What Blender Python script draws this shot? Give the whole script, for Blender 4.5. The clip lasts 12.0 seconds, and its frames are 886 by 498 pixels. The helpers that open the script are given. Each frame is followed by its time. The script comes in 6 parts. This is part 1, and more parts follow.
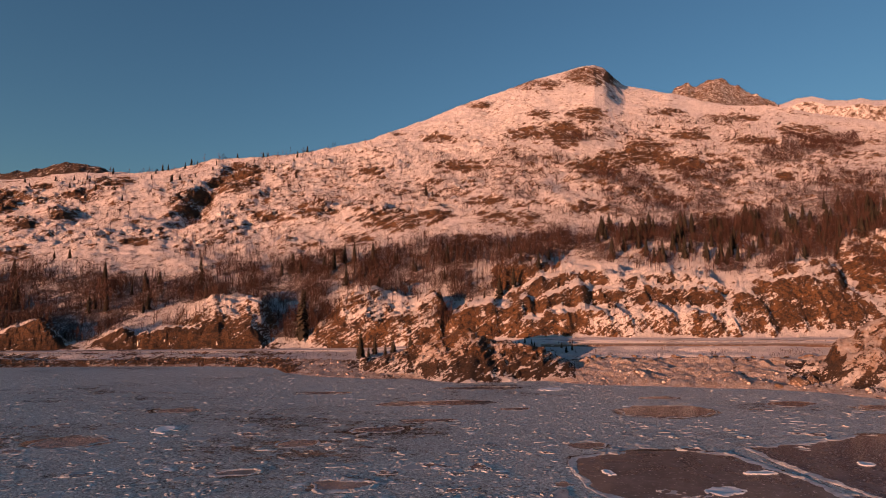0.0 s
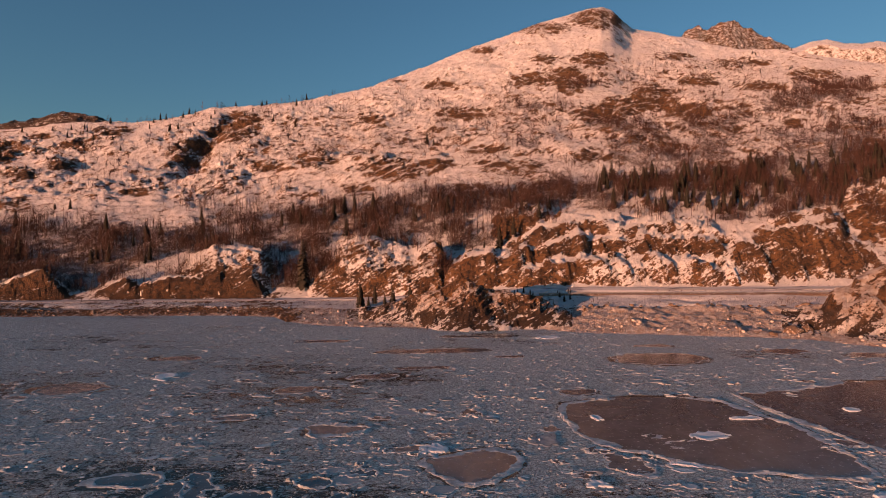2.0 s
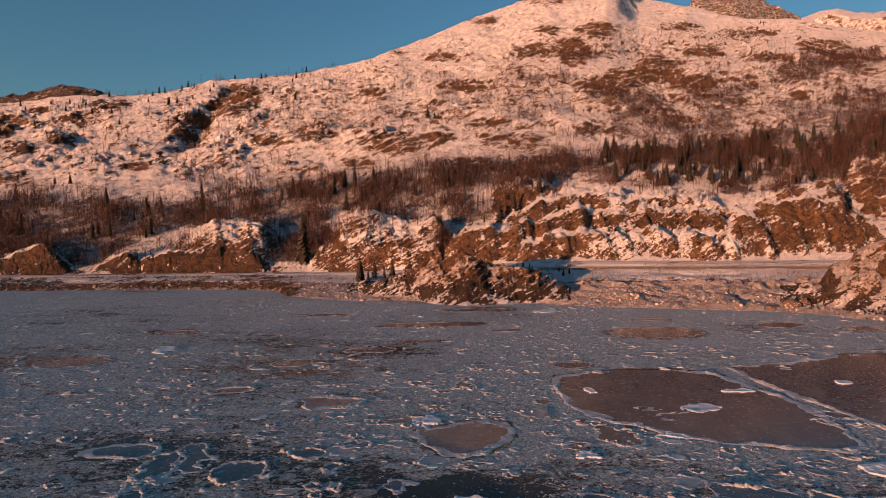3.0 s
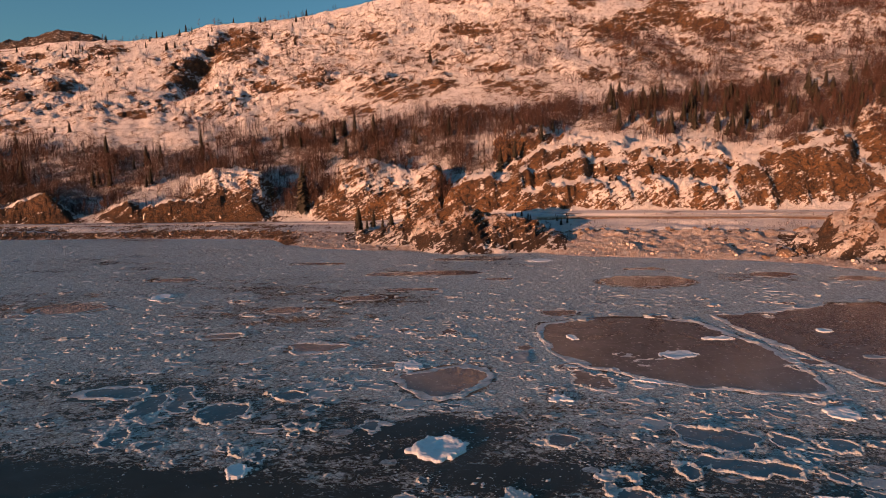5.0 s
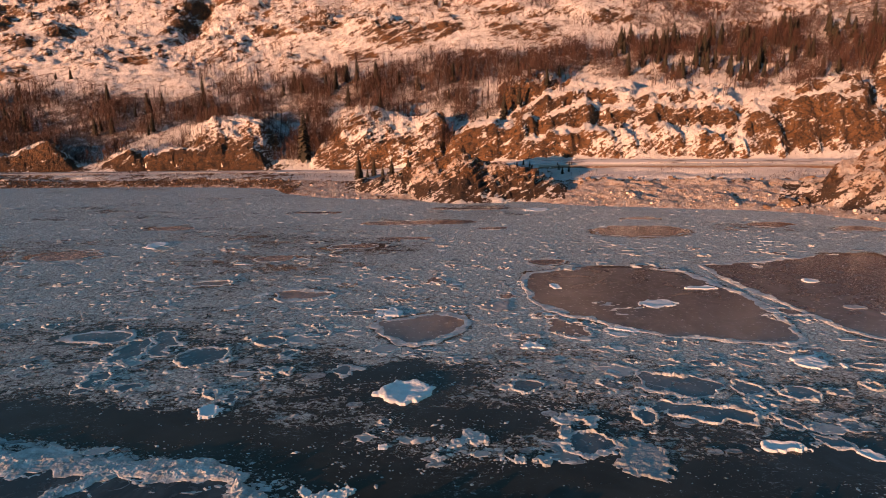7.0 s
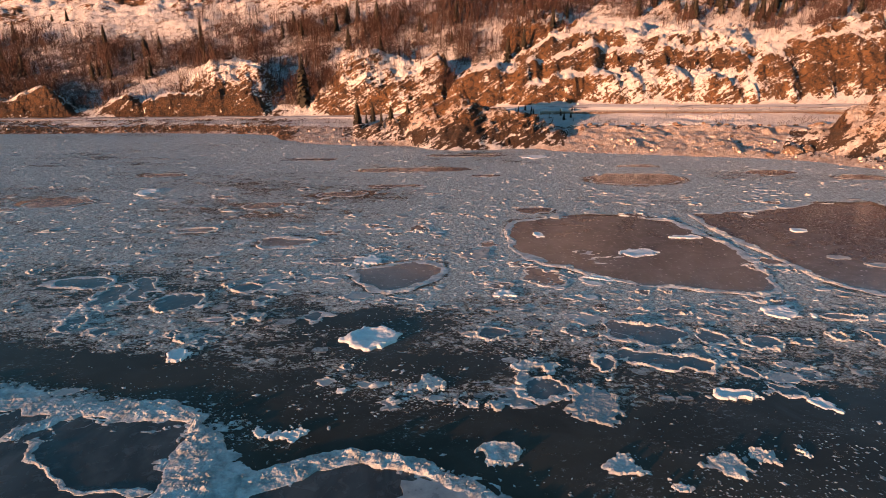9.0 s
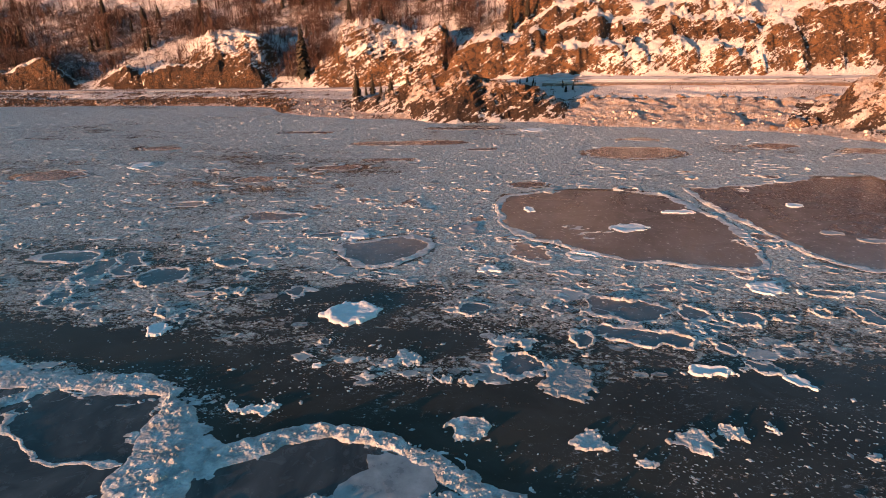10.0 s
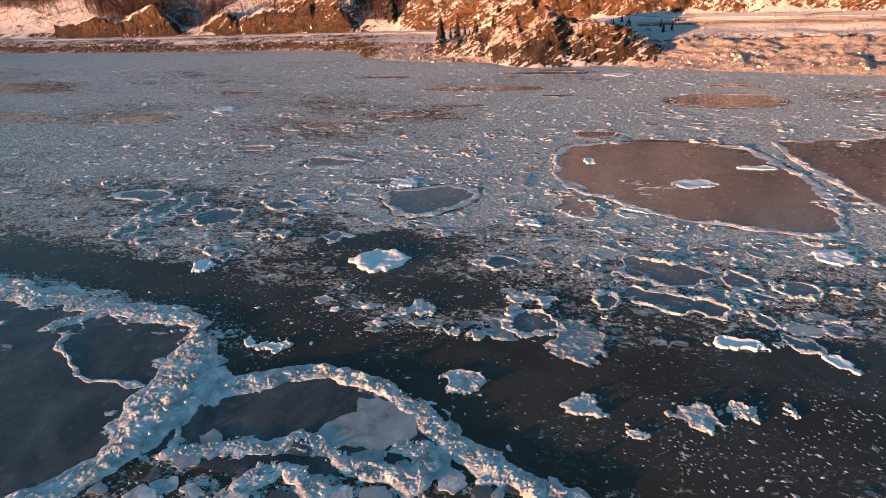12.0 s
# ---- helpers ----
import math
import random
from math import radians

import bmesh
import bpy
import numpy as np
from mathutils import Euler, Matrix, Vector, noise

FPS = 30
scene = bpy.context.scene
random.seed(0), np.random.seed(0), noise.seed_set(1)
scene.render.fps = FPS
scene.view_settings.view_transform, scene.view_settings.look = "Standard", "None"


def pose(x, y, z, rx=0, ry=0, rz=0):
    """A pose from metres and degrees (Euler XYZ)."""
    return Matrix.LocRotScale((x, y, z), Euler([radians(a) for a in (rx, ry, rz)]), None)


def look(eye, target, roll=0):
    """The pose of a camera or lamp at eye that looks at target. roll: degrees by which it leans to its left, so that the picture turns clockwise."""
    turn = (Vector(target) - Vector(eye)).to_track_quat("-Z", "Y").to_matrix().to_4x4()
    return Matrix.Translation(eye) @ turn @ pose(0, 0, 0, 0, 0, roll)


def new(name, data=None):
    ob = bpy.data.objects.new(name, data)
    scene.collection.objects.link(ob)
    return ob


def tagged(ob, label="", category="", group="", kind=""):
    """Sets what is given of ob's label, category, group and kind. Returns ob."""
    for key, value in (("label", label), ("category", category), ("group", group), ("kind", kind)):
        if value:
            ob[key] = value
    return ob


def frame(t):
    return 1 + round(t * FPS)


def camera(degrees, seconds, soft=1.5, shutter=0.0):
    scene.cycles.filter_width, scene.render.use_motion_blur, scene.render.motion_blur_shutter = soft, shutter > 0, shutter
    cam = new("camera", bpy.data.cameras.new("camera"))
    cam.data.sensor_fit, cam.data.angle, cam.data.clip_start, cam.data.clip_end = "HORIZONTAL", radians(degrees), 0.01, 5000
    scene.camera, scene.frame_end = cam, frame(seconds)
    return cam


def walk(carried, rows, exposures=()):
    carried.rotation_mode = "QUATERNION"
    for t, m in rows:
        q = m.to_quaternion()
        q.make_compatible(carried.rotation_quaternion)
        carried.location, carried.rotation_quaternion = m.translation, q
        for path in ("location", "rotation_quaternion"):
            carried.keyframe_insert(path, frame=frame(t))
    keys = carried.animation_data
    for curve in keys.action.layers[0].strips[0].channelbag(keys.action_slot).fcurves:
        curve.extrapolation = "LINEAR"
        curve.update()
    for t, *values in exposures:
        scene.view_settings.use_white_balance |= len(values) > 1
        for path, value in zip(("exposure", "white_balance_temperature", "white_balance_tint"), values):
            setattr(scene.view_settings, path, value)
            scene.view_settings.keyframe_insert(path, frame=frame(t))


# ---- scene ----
cam = camera(76.3, 12.0, soft=0.45)

# seconds, place over the river, turn, tilt, lean; the drone drifts along the shore 26.5 m over the ice
EYE_HEIGHT = 26.5
ROUTE = [
    (0, -2.58, -1.19, -0.48, 5.06, 0.15),
    (0.5, -2.23, -1.02, -0.35, 3.89, 0.07),
    (1, -1.78, -0.85, -0.31, 2.59, 0.06),
    (1.5, -1.24, -0.68, -0.20, 1.29, 0.04),
    (2, -0.63, -0.52, -0.11, -0.02, 0.03),
    (2.5, 0.00, -0.41, -0.00, -1.32, 0.02),
    (3, 0.67, -0.40, 0.16, -2.64, -0.03),
    (5, 4.11, -0.86, 0.85, -7.76, -0.05),
    (5.5, 5.12, -0.96, 1.07, -9.05, -0.09),
    (6, 6.23, -1.00, 1.36, -10.31, -0.07),
    (6.5, 7.36, -0.98, 1.70, -11.61, -0.08),
    (7, 8.51, -0.92, 2.02, -12.92, -0.10),
    (9, 12.99, -0.48, 3.14, -18.24, -0.15),
    (9.5, 14.21, -0.23, 3.47, -19.57, -0.21),
    (10, 15.65, 0.13, 3.89, -20.91, -0.27),
    (10.5, 17.22, 0.56, 5.31, -22.23, -0.61),
    (11, 18.82, 0.98, 7.83, -23.53, -1.04),
    (11.5, 20.49, 1.40, 10.98, -24.80, -1.51),
    (12, 22.14, 1.82, 14.40, -26.05, -2.02),
]


def drone(x, y, turn, tilt, lean):
    return pose(x, y, EYE_HEIGHT, 0, 0, turn) @ pose(0, 0, 0, 90 + tilt) @ pose(0, 0, 0, 0, 0, lean)


walk(cam, [(t, drone(x, y, turn, tilt, lean)) for t, x, y, turn, tilt, lean in ROUTE],
     [(0.0, 1.2, 6800, 7), (3.0, 1.28, 6650, 0), (5.5, 1.50, 6560, -6), (7.2, 1.77, 6540, -9), (9.5, 2.12, 6560, -11), (12.0, 2.40, 6620, -10)])

# ---- light ----
SUN_ELEVATION, SUN_BEARING = 3.8, 224.0   # degrees; bearing clockwise from +y
world = bpy.data.worlds.new("sky")
scene.world = world
world.use_nodes = True
wn = world.node_tree.nodes
wl = world.node_tree.links
wn.clear()
sky = wn.new("ShaderNodeTexSky")
sky.sky_type, sky.sun_disc = "NISHITA", False
sky.sun_elevation, sky.sun_rotation = radians(SUN_ELEVATION), radians(SUN_BEARING)
sky.altitude, sky.air_density, sky.dust_density, sky.ozone_density = 0, 1.0, 0.45, 3.1
background = wn.new("ShaderNodeBackground")
background.inputs["Strength"].default_value = 0.081
world_out = wn.new("ShaderNodeOutputWorld")
wl.new(sky.outputs["Color"], background.inputs["Color"])
wl.new(background.outputs["Background"], world_out.inputs["Surface"])

sun_data = bpy.data.lights.new("sun", "SUN")
sun_data.energy, sun_data.angle, sun_data.color = 4.6, radians(0.6), (1.0, 0.42, 0.24)
sun = new("sun", sun_data)
sb, se = radians(SUN_BEARING), radians(SUN_ELEVATION)
sun_way = Vector((math.sin(sb) * math.cos(se), math.cos(sb) * math.cos(se), math.sin(se)))
sun.matrix_world = look(sun_way * 300, (0, 0, 0))


# ---- materials ----
class Mat:
    """A small node-tree builder."""

    def __init__(self, name):
        self.m = bpy.data.materials.new(name)
        self.m.use_nodes = True
        self.t = self.m.node_tree
        self.b = self.t.nodes["Principled BSDF"]
        self.coord = None

    def node(self, kind, **values):
        n = self.t.nodes.new(kind)
        for key, value in values.items():
            n.inputs[key.replace("_", " ")].default_value = value
        return n

    def link(self, a, b):
        self.t.links.new(a, b)

    def place(self):
        if self.coord is None:
            self.coord = self.t.nodes.new("ShaderNodeNewGeometry")
        return self.coord.outputs["Position"]

    def noise(self, scale, detail=4.0, rough=0.55, distort=0.0, squash=None, tilt=0.0):
        n = self.node("ShaderNodeTexNoise", Scale=scale, Detail=detail, Roughness=rough, Distortion=distort)
        if squash:
            mp = self.t.nodes.new("ShaderNodeMapping")
            mp.vector_type = "TEXTURE"
            mp.inputs["Scale"].default_value = tuple(1 / s for s in squash)
            mp.inputs["Rotation"].default_value = (0, -radians(tilt), 0)
            self.link(self.place(), mp.inputs["Vector"])
            self.link(mp.outputs["Vector"], n.inputs["Vector"])
        else:
            self.link(self.place(), n.inputs["Vector"])
        return n.outputs["Fac"]

    def cracks(self, scale, squash):
        n = self.node("ShaderNodeTexVoronoi", Scale=scale)
        n.feature = "DISTANCE_TO_EDGE"
        mp = self.t.nodes.new("ShaderNodeMapping")
        mp.inputs["Scale"].default_value = squash
        warp = self.node("ShaderNodeTexNoise", Scale=scale * 1.7, Detail=3.0)
        self.link(self.place(), warp.inputs["Vector"])
        add = self.t.nodes.new("ShaderNodeVectorMath")
        add.operation = "MULTIPLY_ADD"
        self.link(warp.outputs["Color"], add.inputs[0])
        add.inputs[1].default_value = (1.6 / scale * 0.5,) * 3
        self.link(self.place(), add.inputs[2])
        self.link(add.outputs[0], mp.inputs["Vector"])
        self.link(mp.outputs["Vector"], n.inputs["Vector"])
        return n.outputs["Distance"]

    def ramp(self, fac, stops):
        n = self.t.nodes.new("ShaderNodeValToRGB")
        el = n.color_ramp.elements
        while len(el) < len(stops):
            el.new(0.5)
        for e, (p, c) in zip(el, stops):
            e.position, e.color = p, (*((c,) * 3 if isinstance(c, (int, float)) else c), 1)
        self.link(fac, n.inputs["Fac"])
        return n.outputs["Color"]

    def math(self, op, a, b=0.0, clamp=False):
        n = self.t.nodes.new("ShaderNodeMath")
        n.operation, n.use_clamp = op, clamp
        for i, v in enumerate((a, b)):
            if isinstance(v, (int, float)):
                n.inputs[i].default_value = v
            else:
                self.link(v, n.inputs[i])
        return n.outputs[0]

    def mix(self, fac, a, b):
        n = self.t.nodes.new("ShaderNodeMix")
        n.data_type = "RGBA"
        for i, v in ((0, fac), (6, a), (7, b)):
            if isinstance(v, (int, float)):
                n.inputs[i].default_value = v
            elif isinstance(v, tuple):
                n.inputs[i].default_value = (*v, 1)
            else:
                self.link(v, n.inputs[i])
        return n.outputs[2]

    def attribute(self, name):
        n = self.t.nodes.new("ShaderNodeAttribute")
        n.attribute_name = name
        return n.outputs["Fac"]

    def bump(self, height, strength, distance, after=None):
        n = self.node("ShaderNodeBump", Strength=strength, Distance=distance)
        self.link(height, n.inputs["Height"])
        if after is not None:
            self.link(after, n.inputs["Normal"])
        return n.outputs["Normal"]

    def done(self, color=None, rough=None, normal=None, **values):
        for key, value in (("Base Color", color), ("Roughness", rough), ("Normal", normal)):
            if value is None:
                continue
            if isinstance(value, (int, float)):
                self.b.inputs[key].default_value = value
            elif isinstance(value, tuple):
                self.b.inputs[key].default_value = (*value, 1)
            else:
                self.link(value, self.b.inputs[key])
        for key, value in values.items():
            self.b.inputs[key.replace("_", " ")].default_value = value
        return self.m


def make_terrain_material():
    m = Mat("snow_and_rock")
    fine = m.noise(0.9, 6, 0.7)
    mid = m.noise(0.13, 4, 0.6)
    grain = m.noise(3.5, 4, 0.65)
    tilt = (0.9, 0.9, 1.5)
    crack = m.cracks(0.24, tilt)
    crack2 = m.cracks(0.8, tilt)
    rockcol = m.mix(m.ramp(m.noise(0.10, 5, 0.7), [(0.32, 0.0), (0.68, 1.0)]), (0.090, 0.043, 0.020), (0.33, 0.170, 0.070))
    # shade in hollows and cracks is put into the rock colour as near-black
    rockcol = m.mix(m.ramp(m.noise(0.55, 6, 0.68), [(0.40, 0.0), (0.50, 1.0)]), (0.026, 0.015, 0.010), rockcol)
    seam = m.math("MULTIPLY", m.ramp(crack, [(0.0, 0.15), (0.05, 1.0)]), m.ramp(crack2, [(0.0, 0.5), (0.05, 1.0)]))
    rockcol = m.mix(seam, (0.022, 0.015, 0.012), rockcol)
    beds = m.noise(0.7, 6, 0.7, 0.5, (0.22, 0.22, 1.8), 32.0)
    rockcol = m.mix(m.ramp(beds, [(0.36, 0.55), (0.46, 0.0)]), rockcol, (0.035, 0.022, 0.015))
    snowcol = m.mix(m.ramp(mid, [(0.35, 0.0), (0.7, 1.0)]), (0.82, 0.82, 0.83), (0.72, 0.71, 0.71))
    rock = m.attribute("rock")
    strata = m.noise(0.42, 6, 0.72, 0.7, (0.35, 0.35, 2.2), 32.0)
    speck = m.math("ADD", m.math("MULTIPLY", m.math("SUBTRACT", fine, 0.5), 1.7), m.math("MULTIPLY", m.math("SUBTRACT", mid, 0.5), 1.5))
    speck = m.math("ADD", speck, m.math("MULTIPLY", m.math("SUBTRACT", strata, 0.5), 1.9))
    fac = m.ramp(m.math("ADD", rock, speck), [(0.495, 0.0), (0.53, 1.0)])
    twigs = m.math("ADD", m.math("MULTIPLY", m.math("SUBTRACT", m.noise(1.6, 6, 0.8), 0.5), 2.4), m.math("MULTIPLY", m.math("SUBTRACT", m.noise(0.25, 4, 0.6), 0.5), 0.9))
    scrub = m.ramp(m.math("ADD", m.attribute("scrub"), twigs), [(0.48, 0.0), (0.58, 1.0)])
    base = m.mix(m.math("MULTIPLY", scrub, 0.9), snowcol, (0.045, 0.020, 0.014))
    dirty = m.math("MULTIPLY", m.attribute("silt"), m.ramp(m.noise(0.5, 5, 0.65), [(0.3, 0.15), (0.65, 0.95)]))
    base = m.mix(dirty, base, (0.36, 0.25, 0.18))
    # dark tidal and rock-cut stone, and the far-left ridge's painted shade
    rockcol = m.mix(m.math("MULTIPLY", m.attribute("dark_and_shaded_rock"), 0.8), rockcol, (0.045, 0.030, 0.023))
    col = m.mix(fac, base, rockcol)
    n0 = m.bump(m.noise(0.16, 5, 0.65), 0.6, 3.0)
    n1 = m.bump(m.noise(0.55, 7, 0.78), 1.0, 3.2, n0)
    n2 = m.bump(m.math("MULTIPLY", m.math("ADD", seam, m.math("MULTIPLY", beds, 2.0)), fac), 1.0, 2.2, n1)
    n3 = m.bump(m.math("SUBTRACT", 1.0, fac), 0.6, 0.35, n2)
    n4 = m.bump(grain, 0.5, 0.15, n3)
    return m.done(col, m.mix(fac, (0.65, 0.65, 0.65), (0.9, 0.9, 0.9)), n4)


TERRAIN = make_terrain_material()


def make_water_material():
    m = Mat("river_water_with_slush")
    flow = m.noise(0.10, 5, 0.6, 1.2, (0.6, 1.0, 1.0))
    skim = m.noise(0.55, 6, 0.75, 0.9, (0.6, 1.0, 1.0))
    fleck = m.noise(2.2, 6, 0.78, 0.5, (0.75, 1.0, 1.0))
    cloud = m.noise(0.17, 6, 0.6, 1.5)
    col = m.mix(m.ramp(flow, [(0.4, 0.0), (0.65, 1.0)]), (0.048, 0.040, 0.029), (0.070, 0.059, 0.043))
    col = m.mix(m.ramp(cloud, [(0.48, 0.0), (0.72, 0.6)]), col, (0.075, 0.070, 0.062))
    dense = m.attribute("slush")
    grain = m.math("ADD", m.math("MULTIPLY", m.math("SUBTRACT", skim, 0.5), 2.0), m.math("MULTIPLY", m.math("SUBTRACT", fleck, 0.5), 2.2))
    slush = m.ramp(m.math("ADD", dense, grain), [(0.39, 0.0), (0.53, 1.0)])
    lump = m.cracks(1.5, (0.75, 1.0, 1.0))
    lump2 = m.cracks(4.2, (0.8, 1.0, 1.0))
    clod = m.math("MULTIPLY", m.ramp(lump, [(0.0, 0.0), (0.13, 1.0)]), m.ramp(lump2, [(0.0, 0.35), (0.10, 1.0)]))
    tone = m.ramp(m.noise(1.1, 5, 0.75, 0.4), [(0.34, 0.0), (0.62, 1.0)])
    icecol = m.mix(tone, (0.45, 0.49, 0.475), (0.90, 0.96, 0.93))
    icecol = m.mix(clod, (0.25, 0.275, 0.265), icecol)
    drift = m.ramp(m.noise(0.16, 4, 0.6, 0.8, (0.5, 1.0, 1.0)), [(0.42, -0.12), (0.62, 0.10)])
    frazil = m.ramp(m.math("ADD", m.noise(3.2, 7, 0.82, 0.6, (0.55, 1.0, 1.0)), drift), [(0.64, 0.0), (0.73, 0.6)])
    col = m.mix(frazil, col, (0.46, 0.46, 0.44))
    col = m.mix(slush, col, icecol)
    rough = m.mix(slush, (0.12, 0.12, 0.12), (0.6, 0.6, 0.6))
    n1 = m.bump(m.math("MULTIPLY", slush, m.math("ADD", m.math("MULTIPLY", clod, 0.6), m.math("ADD", fleck, skim))), 1.0, 0.14)
    nrm = m.bump(m.noise(1.4, 4, 0.6), 0.05, 0.06, n1)
    return m.done(col, rough, nrm, Specular_IOR_Level=0.11)


WATER = make_water_material()


def make_rim_ice():
    m = Mat("frosted_rim_ice")
    patch = m.noise(0.8, 5, 0.65)
    grain = m.noise(6.0, 4, 0.6)
    col = m.mix(m.ramp(patch, [(0.35, 0.0), (0.65, 1.0)]), (0.30, 0.312, 0.305), (0.70, 0.725, 0.71))
    return m.done(col, m.ramp(grain, [(0.3, 0.35), (0.7, 0.75)]), m.bump(grain, 0.6, 0.08, m.bump(patch, 0.4, 0.25)))


def make_sheet_ice():
    m = Mat("dark_refrozen_sheet_ice")
    cloud = m.noise(0.22, 5, 0.6, 0.8)
    fine = m.noise(1.5, 5, 0.65)
    col = m.mix(m.ramp(cloud, [(0.4, 0.0), (0.68, 1.0)]), (0.088, 0.088, 0.087), (0.150, 0.150, 0.147))
    col = m.mix(m.ramp(fine, [(0.58, 0.0), (0.68, 1.0)]), col, (0.30, 0.32, 0.31))
    rough = m.ramp(fine, [(0.35, 0.06), (0.75, 0.35)])
    return m.done(col, rough, m.bump(fine, 0.12, 0.04), Specular_IOR_Level=0.38)


def make_new_ice():
    m = Mat("glassy_new_ice")
    cloud = m.noise(0.16, 6, 0.62, 1.2)
    streak = m.noise(0.9, 5, 0.65, 0.6)
    col = m.mix(m.ramp(cloud, [(0.42, 0.0), (0.66, 1.0)]), (0.052, 0.046, 0.040), (0.125, 0.117, 0.106))
    col = m.mix(m.ramp(streak, [(0.60, 0.0), (0.74, 0.6)]), col, (0.17, 0.18, 0.18))
    return m.done(col, m.ramp(streak, [(0.3, 0.10), (0.7, 0.35)]), m.bump(streak, 0.1, 0.04), Specular_IOR_Level=0.4)


NEW_ICE = make_new_ice()


def make_clean_ice():
    m = Mat("pale_blue_clean_ice")
    cloud = m.noise(0.6, 5, 0.65)
    col = m.mix(m.ramp(cloud, [(0.35, 0.0), (0.65, 1.0)]), (0.24, 0.255, 0.255), (0.44, 0.465, 0.46))
    return m.done(col, m.ramp(cloud, [(0.3, 0.2), (0.7, 0.5)]), m.bump(m.noise(3, 4), 0.2, 0.05))


def make_white_ice():
    m = Mat("snow_covered_ice")
    grain = m.noise(5.0, 4, 0.6)
    col = m.mix(m.ramp(m.noise(0.9, 4), [(0.35, 0.0), (0.65, 1.0)]), (0.74, 0.77, 0.77), (0.84, 0.86, 0.85))
    return m.done(col, 0.7, m.bump(grain, 0.5, 0.08))


def make_brash_ice():
    m = Mat("grey_brash_ice")
    island = m.t.nodes.new("ShaderNodeNewGeometry").outputs["Random Per Island"]
    grain = m.noise(4.0, 4, 0.65)
    col = m.mix(island, (0.26, 0.275, 0.27), (0.82, 0.85, 0.83))
    col = m.mix(m.ramp(grain, [(0.4, 0.0), (0.75, 0.5)]), col, (0.25, 0.25, 0.26))
    return m.done(col, 0.55, m.bump(grain, 0.6, 0.08))


RIM_ICE, SHEET_ICE, CLEAN_ICE, WHITE_ICE, BRASH_ICE = make_rim_ice(), make_sheet_ice(), make_clean_ice(), make_white_ice(), make_brash_ice()


def make_twig_material(name, a, b):
    m = Mat(name)
    island = m.t.nodes.new("ShaderNodeNewGeometry").outputs["Random Per Island"]
    col = m.mix(m.noise(0.08, 3), a, b)
    return m.done(m.mix(m.math("MULTIPLY", island, 0.5), col, (a[0] * 0.5, a[1] * 0.5, a[2] * 0.5)), 0.85)


def make_stone():
    m = Mat("brown_shore_stone")
    col = m.mix(m.ramp(m.noise(0.9, 5, 0.7), [(0.35, 0.0), (0.65, 1.0)]), (0.06, 0.04, 0.03), (0.20, 0.125, 0.075))
    frost = m.ramp(m.noise(1.3, 5, 0.7), [(0.56, 0.0), (0.64, 1.0)])
    return m.done(m.mix(frost, col, (0.60, 0.52, 0.46)), 0.85, m.bump(m.noise(2.2, 5, 0.7), 0.7, 0.2))


def make_asphalt():
    m = Mat("asphalt_with_packed_snow")
    snow = m.ramp(m.noise(0.25, 5, 0.65, 0.5, (0.3, 1.0, 1.0)), [(0.36, 0.0), (0.48, 1.0)])
    col = m.mix(snow, (0.055, 0.052, 0.050), (0.55, 0.54, 0.54))
    return m.done(col, 0.8, m.bump(m.noise(8, 3), 0.3, 0.02))


def make_plain(name, a, b, rough, metal=0.0, scale=2.0):
    m = Mat(name)
    return m.done(m.mix(m.noise(scale, 4), a, b), rough, m.bump(m.noise(scale * 4, 3), 0.2, 0.02), Metallic=metal)


STONE, ASPHALT = make_stone(), make_asphalt()
STEEL = make_plain("weathered_galvanised_steel", (0.32, 0.32, 0.33), (0.45, 0.44, 0.43), 0.5, 0.8)
CONCRETE = make_plain("snow_dusted_concrete", (0.42, 0.41, 0.39), (0.72, 0.71, 0.70), 0.85)
POST_WOOD = make_plain("dark_treated_wood", (0.06, 0.045, 0.035), (0.10, 0.075, 0.055), 0.85)
TWIG = make_twig_material("bare_birch_twigs", (0.030, 0.011, 0.008), (0.056, 0.021, 0.014))
BARK = make_twig_material("grey_brown_bark", (0.042, 0.024, 0.018), (0.080, 0.050, 0.038))
NEEDLE = make_twig_material("dark_spruce_needles", (0.015, 0.014, 0.009), (0.030, 0.025, 0.015))

# ---- the lie of the land ----
# The land is described across the river: k is the slope sideways of a line of sight from the far mast
# position, d the distance out over the river and up the mountain, z the height.
AXIS = 0.0
SHORE = [
    (-1.505, 216.0, 0.0), (-1.092, 219.0, 0.0), (-0.785, 217.7, 0.0), (-0.582, 222.5, 0.0), (-0.380, 223.1, 0.0), (-0.300, 218.5, 0.0),
    (-0.280, 204.1, 0.0), (-0.220, 194.5, 0.0), (-0.131, 189.6, 0.0), (-0.021, 190.0, 0.0), (0.088, 187.7, 0.0), (0.167, 187.8, 0.0),
    (0.216, 180.5, 0.0), (0.275, 175.9, 0.0), (0.363, 174.7, 0.0), (0.460, 171.2, 0.0), (0.558, 168.9, 0.0), (0.655, 163.5, 0.0),
    (0.768, 152.3, 0.0), (1.083, 129.6, 0.0),
]
BANK = [
    (-1.506, 222.0, 2.4), (-0.786, 225.1, 2.4), (-0.381, 231.4, 2.4), (-0.180, 225.2, 2.6), (-0.021, 211.0, 3.2), (0.118, 208.0, 4.2),
    (0.217, 204.5, 5.0), (0.414, 207.8, 5.0), (0.610, 206.6, 5.0), (0.774, 199.6, 5.2), (1.093, 177.3, 5.5),
]
